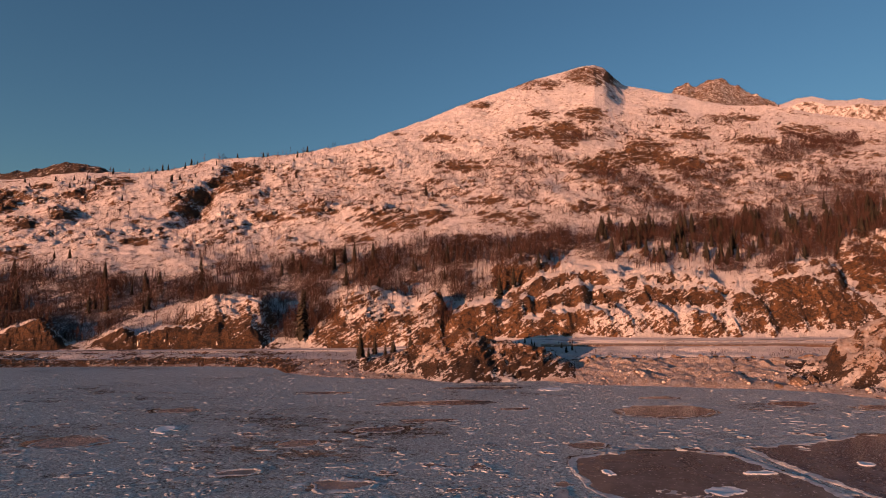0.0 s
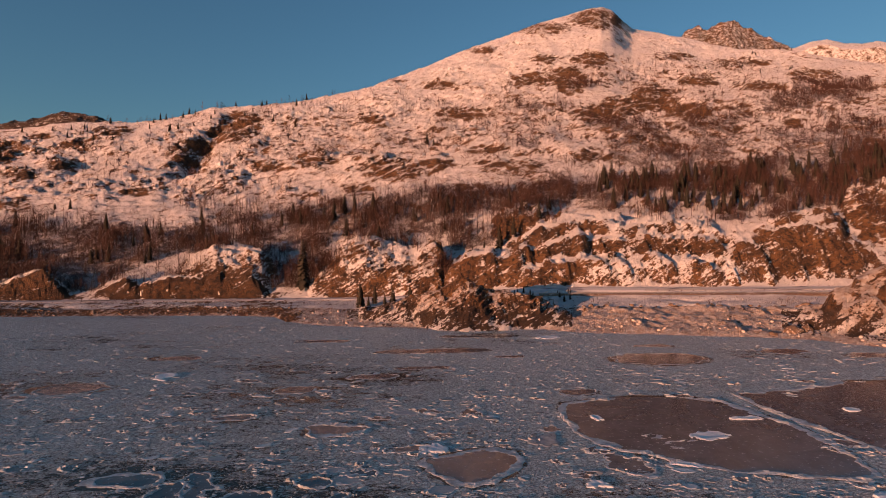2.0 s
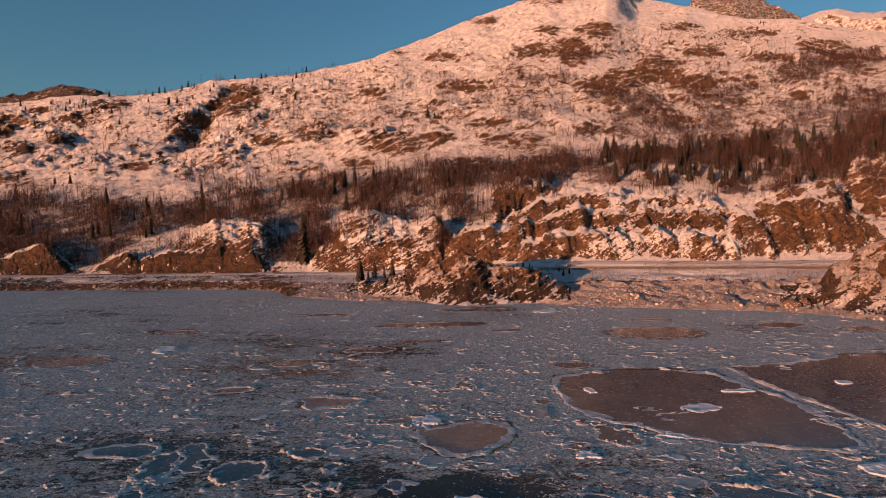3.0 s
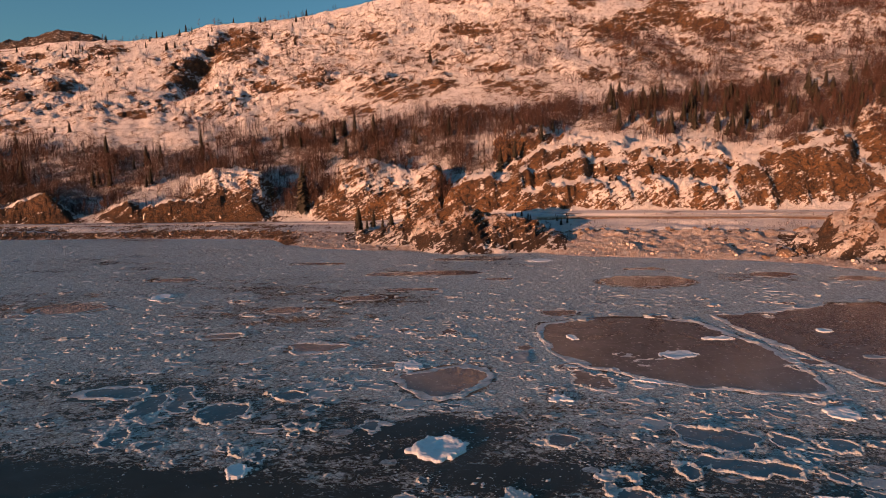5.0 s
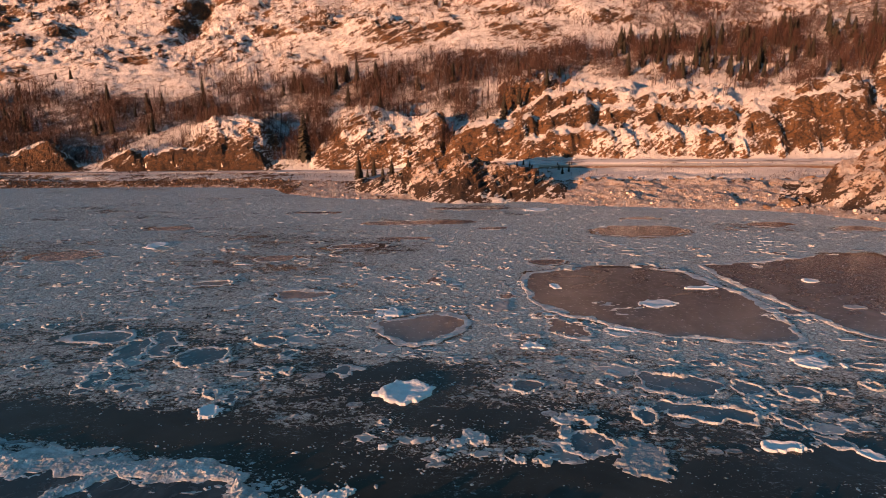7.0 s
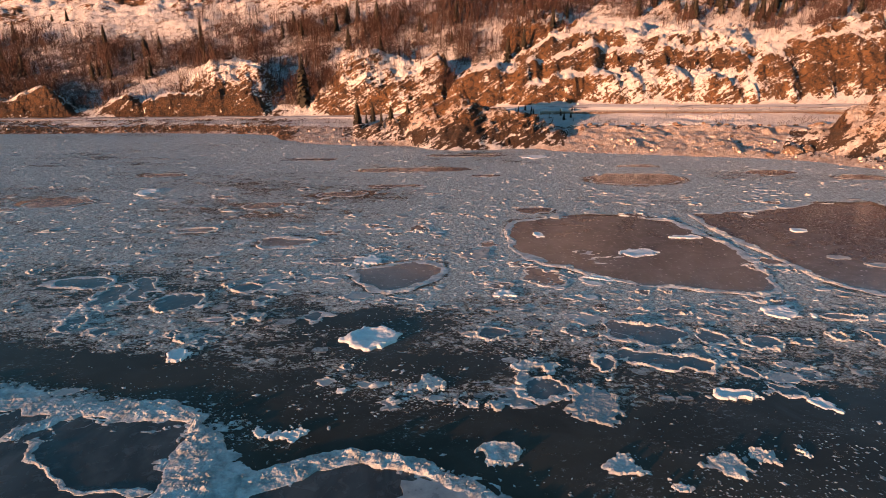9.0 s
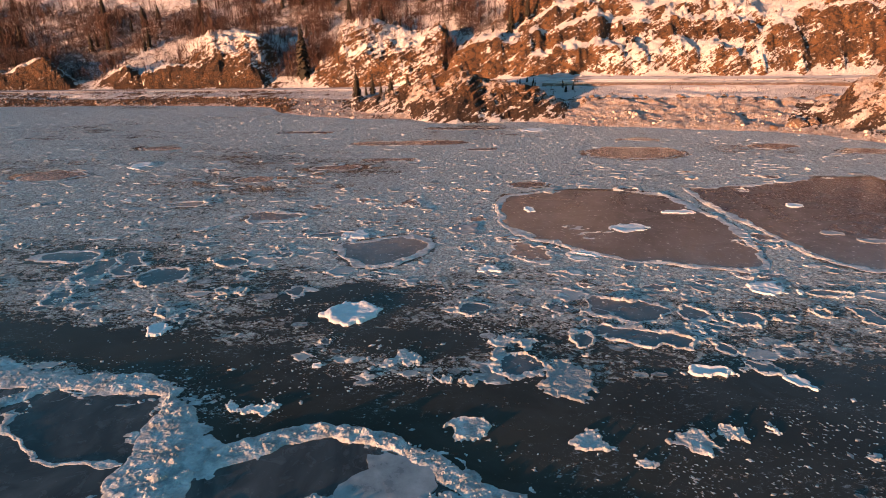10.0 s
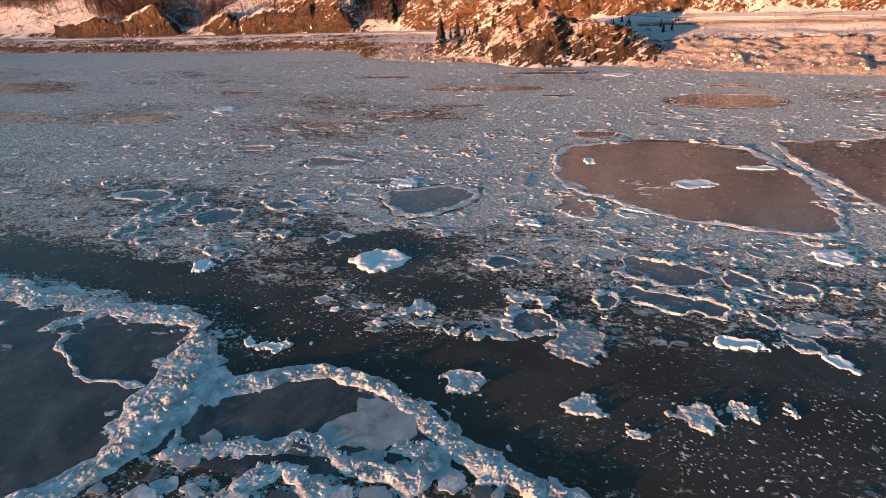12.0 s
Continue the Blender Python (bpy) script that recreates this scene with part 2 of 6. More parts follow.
FOOT = [
    (-1.508, 246.0, 3.6), (-0.786, 247.6, 3.6), (-0.481, 256.6, 3.6), (-0.230, 261.0, 3.8), (-0.129, 258.1, 4.4), (-0.020, 255.1, 6.0),
    (0.089, 247.8, 8.6), (0.169, 244.9, 9.8), (0.268, 246.0, 10.2), (0.466, 244.8, 10.2), (0.662, 246.4, 10.4), (0.777, 244.3, 10.4),
    (1.099, 229.6, 10.4),
]
SHELF = [(-1.508, 268.0, 13.0), (-0.786, 272.0, 14.0), (-0.481, 280.0, 15.0), (-0.230, 284.0, 17.0), (-0.020, 280.0, 19.0), (0.169, 272.0, 24.0), (0.662, 274.0, 26.0), (1.099, 258.0, 26.0)]
WOOD = [
    (-1.944, 345.0, 29.1), (-0.796, 345.0, 44.0), (-0.591, 350.0, 48.4), (-0.488, 345.0, 44.8), (-0.334, 335.0, 40.5), (-0.223, 335.0, 44.7),
    (-0.102, 350.0, 59.1), (-0.001, 355.0, 65.1), (0.120, 360.0, 68.2), (0.221, 365.0, 69.9), (0.322, 370.0, 74.2), (0.522, 370.0, 77.8),
    (0.672, 370.0, 85.1), (0.790, 370.0, 92.5), (1.119, 370.0, 95.3),
]
MID = [
    (-1.961, 490.0, 82.3), (-0.801, 490.0, 94.1), (-0.492, 490.0, 98.7), (-0.287, 490.0, 105.8), (-0.083, 490.0, 114.7), (0.121, 500.0, 129.5),
    (0.324, 510.0, 144.7), (0.526, 510.0, 152.4), (0.795, 510.0, 159.6), (1.126, 510.0, 160.8),
]
SKY = [
    (-1.974, 640.0, 148.8), (-1.227, 640.0, 160.8), (-0.807, 640.0, 162.3), (-0.754, 640.0, 162.6), (-0.703, 640.0, 166.8), (-0.651, 645.0, 170.2),
    (-0.599, 650.0, 170.8), (-0.547, 655.0, 172.2), (-0.495, 660.0, 177.6), (-0.444, 665.0, 185.2), (-0.413, 668.0, 193.0), (-0.372, 670.0, 195.7),
    (-0.320, 680.0, 199.8), (-0.290, 685.0, 203.3), (-0.238, 690.0, 209.0), (-0.187, 700.0, 217.7), (-0.136, 705.0, 225.8), (-0.105, 720.0, 239.9),
    (-0.064, 760.0, 262.2), (-0.023, 800.0, 287.3), (0.018, 850.0, 319.8), (0.069, 900.0, 353.4), (0.121, 950.0, 388.7), (0.172, 1000.0, 427.0),
    (0.224, 1050.0, 462.6), (0.255, 1080.0, 485.5), (0.281, 1090.0, 494.4), (0.301, 1125.0, 503.3), (0.322, 1165.0, 497.6), (0.337, 1185.0, 490.4),
    (0.378, 1180.0, 479.5), (0.429, 1150.0, 458.0), (0.480, 1100.0, 425.0), (0.530, 1040.0, 394.2), (0.621, 980.0, 370.5), (0.682, 980.0, 359.8),
    (0.800, 980.0, 346.6), (1.130, 980.0, 314.8),
]
FARLEFT = [
    (-1.120, 930.0, 218.7), (-0.806, 930.0, 229.3), (-0.765, 930.0, 235.5), (-0.723, 930.0, 237.7), (-0.693, 930.0, 246.7), (-0.672, 930.0, 250.7),
    (-0.641, 930.0, 247.0), (-0.609, 930.0, 241.4), (-0.582, 930.0, 232.8), (-0.534, 930.0, 215.7),
]
FARPEAK = [
    (0.414, 1550.0, 584.8), (0.426, 1550.0, 607.9), (0.437, 1550.0, 624.4), (0.455, 1550.0, 634.2), (0.470, 1550.0, 627.5), (0.486, 1550.0, 640.6),
    (0.506, 1550.0, 650.5), (0.519, 1550.0, 652.0), (0.534, 1550.0, 633.7), (0.552, 1550.0, 623.6), (0.570, 1550.0, 605.3), (0.587, 1550.0, 603.5),
    (0.620, 1550.0, 575.2), (0.652, 1550.0, 545.3),
]
FARSNOW = [
    (0.571, 1400.0, 488.3), (0.602, 1400.0, 513.4), (0.632, 1400.0, 529.5), (0.658, 1400.0, 542.7), (0.683, 1400.0, 547.0), (0.713, 1400.0, 537.8),
    (0.744, 1400.0, 536.0), (0.774, 1400.0, 543.1), (0.802, 1400.0, 536.9), (0.936, 1400.0, 551.8), (1.135, 1400.0, 534.2),
]
ROCKCUT = [
    (-0.952, 247.8, 8.6), (-0.850, 251.3, 11.1), (-0.789, 253.5, 11.6), (-0.749, 254.7, 15.4), (-0.724, 255.4, 16.7), (-0.708, 255.9, 16.2),
    (-0.687, 256.5, 12.4), (-0.660, 257.3, 7.3), (-0.639, 257.9, 5.5), (-0.619, 258.5, 7.3), (-0.585, 259.5, 11.9), (-0.560, 260.3, 13.2),
    (-0.539, 260.9, 9.6), (-0.514, 261.7, 11.1), (-0.484, 262.5, 13.2), (-0.453, 263.1, 13.5), (-0.423, 263.6, 12.7), (-0.402, 264.0, 10.6),
    (-0.371, 264.5, 9.6), (-0.341, 265.0, 8.0), (-0.320, 265.4, 5.4), (-0.300, 265.7, 4.3),
]
KNOLL = [
    (-0.466, 280.9, 17.6), (-0.455, 281.1, 21.8), (-0.430, 281.5, 25.2), (-0.400, 282.0, 27.5), (-0.369, 282.5, 28.1), (-0.344, 283.0, 27.3),
    (-0.323, 283.3, 24.8), (-0.304, 283.7, 19.7), (-0.291, 283.9, 15.7),
]
CRAG = [
    (-0.258, 268.5, 4.2), (-0.240, 270.8, 8.3), (-0.221, 273.7, 14.1), (-0.196, 278.0, 21.6), (-0.177, 283.5, 30.1), (-0.152, 286.8, 33.6),
    (-0.122, 285.9, 32.4), (-0.081, 282.8, 29.6), (-0.046, 281.8, 27.9), (-0.026, 281.3, 29.6), (-0.006, 280.2, 30.1), (0.002, 277.6, 24.6),
    (0.010, 275.1, 19.1), (0.020, 270.4, 12.5),
]
BLUFF = [
    (-0.012, 264.6, 11.0), (0.004, 267.5, 15.6), (0.015, 270.8, 20.3), (0.031, 273.7, 22.7), (0.059, 275.8, 26.3), (0.081, 276.4, 27.9),
    (0.099, 275.5, 25.2), (0.124, 274.5, 25.2), (0.134, 278.2, 31.3), (0.147, 285.7, 36.0), (0.170, 292.9, 39.8), (0.205, 300.3, 44.0),
    (0.240, 303.7, 46.0), (0.280, 305.9, 46.8), (0.310, 305.8, 45.8), (0.325, 303.7, 42.0), (0.345, 305.6, 44.0), (0.380, 307.3, 46.5),
    (0.420, 307.1, 44.0), (0.450, 306.9, 45.2), (0.474, 304.9, 43.2), (0.487, 301.0, 39.3), (0.504, 299.1, 38.0), (0.519, 299.3, 40.1),
    (0.559, 299.6, 41.6), (0.583, 301.8, 42.9), (0.609, 304.0, 47.0), (0.648, 304.3, 47.9), (0.688, 301.9, 46.7), (0.707, 297.6, 43.4),
    (0.718, 291.4, 35.7), (0.745, 286.9, 32.1), (0.782, 282.1, 29.1), (0.910, 274.2, 26.6),
]
BACKKNOLL = [
    (0.050, 322.5, 37.1), (0.070, 321.1, 41.0), (0.085, 320.1, 44.5), (0.110, 319.1, 49.3), (0.140, 318.0, 51.1), (0.170, 316.9, 51.7),
    (0.188, 317.1, 49.8), (0.198, 317.2, 45.0),
]
UPKNOLL = [
    (0.309, 337.8, 49.5), (0.326, 337.7, 54.6), (0.351, 337.5, 57.3), (0.376, 337.4, 58.7), (0.401, 337.2, 56.6), (0.436, 337.0, 55.9),
    (0.471, 336.9, 54.4), (0.490, 337.0, 50.3), (0.512, 337.2, 51.0), (0.522, 337.3, 55.1), (0.560, 337.6, 55.8), (0.580, 337.8, 51.6),
]
ISLET = [
    (-0.151, 208.0, 4.5), (-0.121, 207.0, 5.2), (-0.091, 206.0, 6.0), (-0.061, 206.0, 8.4), (-0.032, 206.0, 10.5), (-0.002, 206.0, 12.3),
    (0.018, 205.0, 13.4), (0.043, 204.0, 14.1), (0.063, 204.0, 13.1), (0.088, 203.0, 11.7), (0.118, 202.0, 11.0), (0.135, 201.0, 9.3),
    (0.167, 200.0, 7.6), (0.202, 198.0, 5.5), (0.226, 197.0, 3.9),
]
EASTROCK = [
    (0.606, 186.0, 1.7), (0.648, 186.0, 4.1), (0.676, 186.0, 6.4), (0.686, 187.0, 10.0), (0.698, 187.0, 12.2), (0.713, 187.0, 14.0),
    (0.733, 187.0, 15.8), (0.753, 187.0, 17.7), (0.776, 187.0, 18.6), (0.847, 186.0, 21.3), (0.964, 186.0, 21.1),
]
EASTHILL = [
    (0.707, 335.6, 58.8), (0.720, 335.3, 65.5), (0.745, 334.9, 69.2), (0.770, 334.4, 72.5), (0.788, 333.8, 74.1), (0.919, 327.8, 76.3),
]
CLEFT = [
    (-0.372, 640.0, 182.8), (-0.400, 590.0, 154.6), (-0.419, 545.0, 129.5), (-0.438, 500.0, 100.4), (-0.459, 450.0, 76.8),
]
GULLY = [
    (0.374, 560.0, 141.6), (0.403, 480.0, 105.4), (0.432, 420.0, 80.5), (0.461, 375.0, 64.4),
]


def lattice(ix, iy, seed):
    h = (ix.astype(np.int64) * 374761393 + iy.astype(np.int64) * 668265263 + seed * 974711) & 0xFFFFFFFF
    h = ((h ^ (h >> 13)) * 1274126177) & 0xFFFFFFFF
    return ((h ^ (h >> 16)) & 0xFFFFFF) / float(0xFFFFFF)


def vnoise(x, y, seed=0):
    ix, iy = np.floor(x), np.floor(y)
    fx, fy = x - ix, y - iy
    fx, fy = fx * fx * fx * (fx * (fx * 6 - 15) + 10), fy * fy * fy * (fy * (fy * 6 - 15) + 10)
    a, b = lattice(ix, iy, seed), lattice(ix + 1, iy, seed)
    c, d = lattice(ix, iy + 1, seed), lattice(ix + 1, iy + 1, seed)
    return (a + (b - a) * fx) * (1 - fy) + (c + (d - c) * fx) * fy


def fbm(x, y, size, octaves=4, seed=0, gain=0.5):
    total, amp, norm = 0.0, 1.0, 0.0
    for o in range(octaves):
        s = 2.0 ** o / size
        total = total + amp * (vnoise(x * s + 17.3 * o, y * s - 9.1 * o, seed + o) * 2 - 1)
        norm += amp
        amp *= gain
    return total / norm


def ridged(x, y, size, octaves=4, seed=0):
    total, amp, norm = 0.0, 1.0, 0.0
    for o in range(octaves):
        s = 2.0 ** o / size
        total = total + amp * (1 - np.abs(vnoise(x * s + 5.7 * o, y * s + 3.3 * o, seed + o) * 2 - 1) * 2)
        norm += amp
        amp *= 0.5
    return total / norm


def step(a, b, x):
    t = np.clip((x - a) / (b - a), 0, 1)
    return t * t * (3 - 2 * t)


def curve(rows, k, column):
    ks = [r[0] for r in rows]
    return np.interp(k, ks, [r[column] for r in rows])


def to_world(k, d):
    s = k * d
    return d * math.sin(AXIS) + s * math.cos(AXIS), d * math.cos(AXIS) - s * math.sin(AXIS)


def from_world(x, y):
    d = x * math.sin(AXIS) + y * math.cos(AXIS)
    s = x * math.cos(AXIS) - y * math.sin(AXIS)
    return s / d, d


def terrace(z, period, share, mask):
    q = z / period
    f = q - np.floor(q)
    stepped = (np.floor(q) + step(0.5 - share / 2, 0.5 + share / 2, f)) * period
    return z + (stepped - z) * mask


def lumps(x, y, size, seed, keep=0.6, stretch=1.5, turn=0.35):
    """Rounded knobs of rock scattered at random, 0 to 1, steep at their edges."""
    c, s = math.cos(turn), math.sin(turn)
    u, v = (x * c + y * s) / (size * stretch), (-x * s + y * c) / size
    u, v = u + 0.35 * fbm(x, y, size * 0.8, 2, seed + 3), v + 0.35 * fbm(x, y, size * 0.8, 2, seed + 4)
    iu, iv = np.floor(u), np.floor(v)
    best = np.zeros_like(u)
    for du in (-1, 0, 1):
        for dv in (-1, 0, 1):
            a, b = iu + du, iv + dv
            cx, cy = a + lattice(a, b, seed), b + lattice(a, b, seed + 1)
            pick = lattice(a, b, seed + 2)
            radius = 0.35 + 0.55 * lattice(a, b, seed + 5)
            r2 = ((u - cx) ** 2 + (v - cy) ** 2) / radius ** 2
            dome = np.sqrt(np.clip(1 - r2, 0, 1)) * radius * 1.1
            best = np.maximum(best, np.where(pick < keep, dome, 0))
    return best


def blocks(x, y, size, seed, stretch=1.4, turn=0.4):
    """Heights of jammed, tilted blocks, about 0 to 1, with gaps between them."""
    c, s = math.cos(turn), math.sin(turn)
    u, v = (x * c + y * s) / (size * stretch), (-x * s + y * c) / size
    u, v = u + 0.25 * fbm(x, y, size * 1.5, 2, seed + 3), v + 0.25 * fbm(x, y, size * 1.5, 2, seed + 4)
    iu, iv = np.floor(u), np.floor(v)
    first, second, height = np.full(u.shape, 9.0), np.full(u.shape, 9.0), np.zeros(u.shape)
    for du in (-1, 0, 1):
        for dv in (-1, 0, 1):
            a, b = iu + du, iv + dv
            pu, pv = u - a - lattice(a, b, seed), v - b - lattice(a, b, seed + 1)
            r = np.hypot(pu, pv)
            h = 0.15 + 0.75 * lattice(a, b, seed + 2) ** 1.5 + pu * (lattice(a, b, seed + 5) - 0.5) * 1.3 + pv * (lattice(a, b, seed + 6) - 0.5) * 1.3
            closer = r < first
            second = np.where(closer, first, np.minimum(second, r))
            height = np.where(closer, h, height)
            first = np.minimum(first, r)
    return np.clip(height, 0, 1.4) * (0.45 + 0.55 * step(0.0, 0.16, second - first))


def hump(z, k, d, rows, front, back, jitter=0.0, x=None, y=None, flat=0.0):
    """Raises a rock that has its crest along the given line."""
    inside = (k >= rows[0][0]) & (k <= rows[-1][0])
    dc, zc = curve(rows, k, 1), curve(rows, k, 2)
    if jitter:
        dc = dc + jitter * fbm(x * 1.0, y * 0.35, 9.0, 3, 71)
    ahead = np.hypot(dc - d, 3.0) - 3.0
    if flat:
        top = flat * (0.6 + 0.8 * step(-0.3, 0.3, fbm(x, y, 11, 3, 77)))
        ahead = 0.25 / front * np.minimum(ahead, top) + np.maximum(0, ahead - top)
    h = np.where(d < dc, zc - ahead * front, zc - (np.hypot(d - dc, 3.0) - 3.0) * back)
    h = h - 0.8 * (1 - step(-3, 1, h - z))
    return np.where(inside, np.maximum(z, h), z)


def bluff(z, k, d, x, y):
    """The long road-cut bluff: cliffs with snowy benches between, one high face towards the east."""
    dc, zc = curve(BLUFF, k, 1), curve(BLUFF, k, 2)
    df, zf = curve(FOOT, k, 1) + 1.0, curve(FOOT, k, 2) - 0.3
    warp = 0.10 * fbm(x, y, 26, 3, 171) + 0.05 * fbm(x * 1.3, y * 0.5, 7, 3, 172)
    f = np.clip((d - df) / np.maximum(dc - df, 4) + warp, 0, 1.6)
    flat = np.minimum(f, 1)
    benches = np.interp(flat, (0, 0.05, 0.10, 0.30, 0.40, 0.52, 0.62, 0.84, 0.91, 1), (0, 0.18, 0.30, 0.40, 0.62, 0.69, 0.84, 0.91, 0.985, 1))
    face = np.interp(flat, (0, 0.05, 0.12, 0.36, 0.52, 0.7, 1), (0, 0.12, 0.26, 0.72, 0.88, 0.95, 1))
    tongue = np.interp(flat, (0, 0.06, 0.35, 0.6, 1), (0, 0.2, 0.85, 0.95, 1))
    east, west = step(0.46, 0.58, k), 1 - step(0.10, 0.17, k)
    shape = benches * (1 - east) * (1 - west) + face * east + tongue * west
    h = zf + (zc - zf) * shape - np.maximum(0, d - dc) * 0.22
    inside = (k >= BLUFF[0][0]) & (k <= BLUFF[-1][0]) & (d > df - 1)
    return np.where(inside, np.maximum(z, h), z)


def ledges(z, x, y, period, amount, dip, seed):
    """Tilted ledges in bare rock; dip: how much they rise to the east."""
    q = z - dip * x + period * 0.5 * fbm(x, y, period * 3, 3, seed)
    return z + amount * (terrace(q, period, 0.3, 1.0) - q)


# bare knobs on the slope: bearing, dip of the sight line, half-widths
OUTCROPS_ONE = [
    (-0.351, -0.221, 0.035, 0.025), (-0.446, -0.168, 0.045, 0.028), (-0.386, -0.205, 0.030, 0.025), (-0.784, -0.181, 0.045, 0.014), (-0.793, -0.159, 0.040, 0.014),
    (-0.754, -0.132, 0.035, 0.011), (-0.677, -0.146, 0.030, 0.010), (-0.583, -0.209, 0.040, 0.009), (-0.712, -0.198, 0.030, 0.007), (-0.765, -0.077, 0.042, 0.014),
    (-0.649, -0.183, 0.025, 0.008), (-0.130, -0.229, 0.028, 0.009), (0.029, -0.239, 0.045, 0.013), (-0.082, -0.139, 0.060, 0.022), (-0.152, -0.105, 0.032, 0.014),
    (-0.011, -0.149, 0.040, 0.012), (0.126, -0.144, 0.070, 0.018), (0.080, -0.175, 0.040, 0.009), (0.268, -0.163, 0.040, 0.014), (0.041, -0.108, 0.040, 0.009),
]
OUTCROPS_TWO = [
    (0.222, -0.300, 0.038, 0.026), (0.263, -0.337, 0.038, 0.017), (0.151, -0.298, 0.040, 0.013), (0.176, -0.390, 0.060, 0.013), (0.275, -0.408, 0.052, 0.020),
    (0.374, -0.266, 0.048, 0.028), (0.285, -0.237, 0.055, 0.015), (0.329, -0.253, 0.055, 0.020), (0.437, -0.245, 0.048, 0.015), (0.661, -0.309, 0.055, 0.013),
    (0.626, -0.223, 0.022, 0.010), (0.764, -0.188, 0.026, 0.009), (0.068, -0.353, 0.030, 0.008), (-0.086, -0.300, 0.020, 0.006), (-0.003, -0.290, 0.035, 0.008),
    (0.406, -0.342, 0.045, 0.008), (0.567, -0.288, 0.045, 0.010), (-0.540, -0.101, 0.030, 0.009), (-0.225, -0.154, 0.040, 0.008), (-0.192, -0.082, 0.028, 0.008),
    (0.181, -0.337, 0.030, 0.008), (0.528, -0.331, 0.060, 0.008), (0.456, -0.299, 0.040, 0.010), (-0.306, -0.143, 0.035, 0.007),
]
OUTCROPS = OUTCROPS_ONE + OUTCROPS_TWO


def bareness(k, z, d):
    v = (EYE_HEIGHT - z) / d
    total = np.zeros_like(k)
    for ck, cv, rk, rv in OUTCROPS:
        total = np.maximum(total, 1 - step(0.55, 1.25, np.hypot((k - ck) / rk, (v - cv) / rv)))
    return total


KNOTS = [(SHORE, -9.0, -1.6), (SHORE, 0.0, 0.0), (BANK, 0.0, 0.0), (FOOT, 0.0, 0.0), (SHELF, 0.0, 0.0), (WOOD, 0.0, 0.0), (MID, 0.0, 0.0), (SKY, 0.0, 0.0)]


def smooth_base(k, d):
    """The land without its rocks, by straight slopes between the lines of the plan."""
    knots = [(curve(rows, k, 1) + dd, curve(rows, k, 2) + dz) for rows, dd, dz in KNOTS]
    last_d, last_z = knots[-1]
    knots = [(knots[0][0] - 60, knots[0][1] - 1.0)] + knots + [(last_d + 60, last_z - 14), (last_d + 900, last_z - 260)]
    z = knots[0][1] + 0 * d
    for (d0, z0), (d1, z1) in zip(knots, knots[1:]):
        t = np.clip((d - d0) / (d1 - d0), 0, 1)
        z = z + (z1 - z0) * t
    return z


def groove(z, k, d, rows, width, depth):
    for (k0, d0, _), (k1, d1, _) in zip(rows, rows[1:]):
        x0, y0, x1, y1 = k0 * d0, d0, k1 * d1, d1
        px, py = k * d - x0, d - y0
        ex, ey = x1 - x0, y1 - y0
        t = np.clip((px * ex + py * ey) / (ex * ex + ey * ey), 0, 1)
        r = np.hypot(px - ex * t, py - ey * t)
        z = z - depth * np.exp(-(r / width) ** 2)
    return z


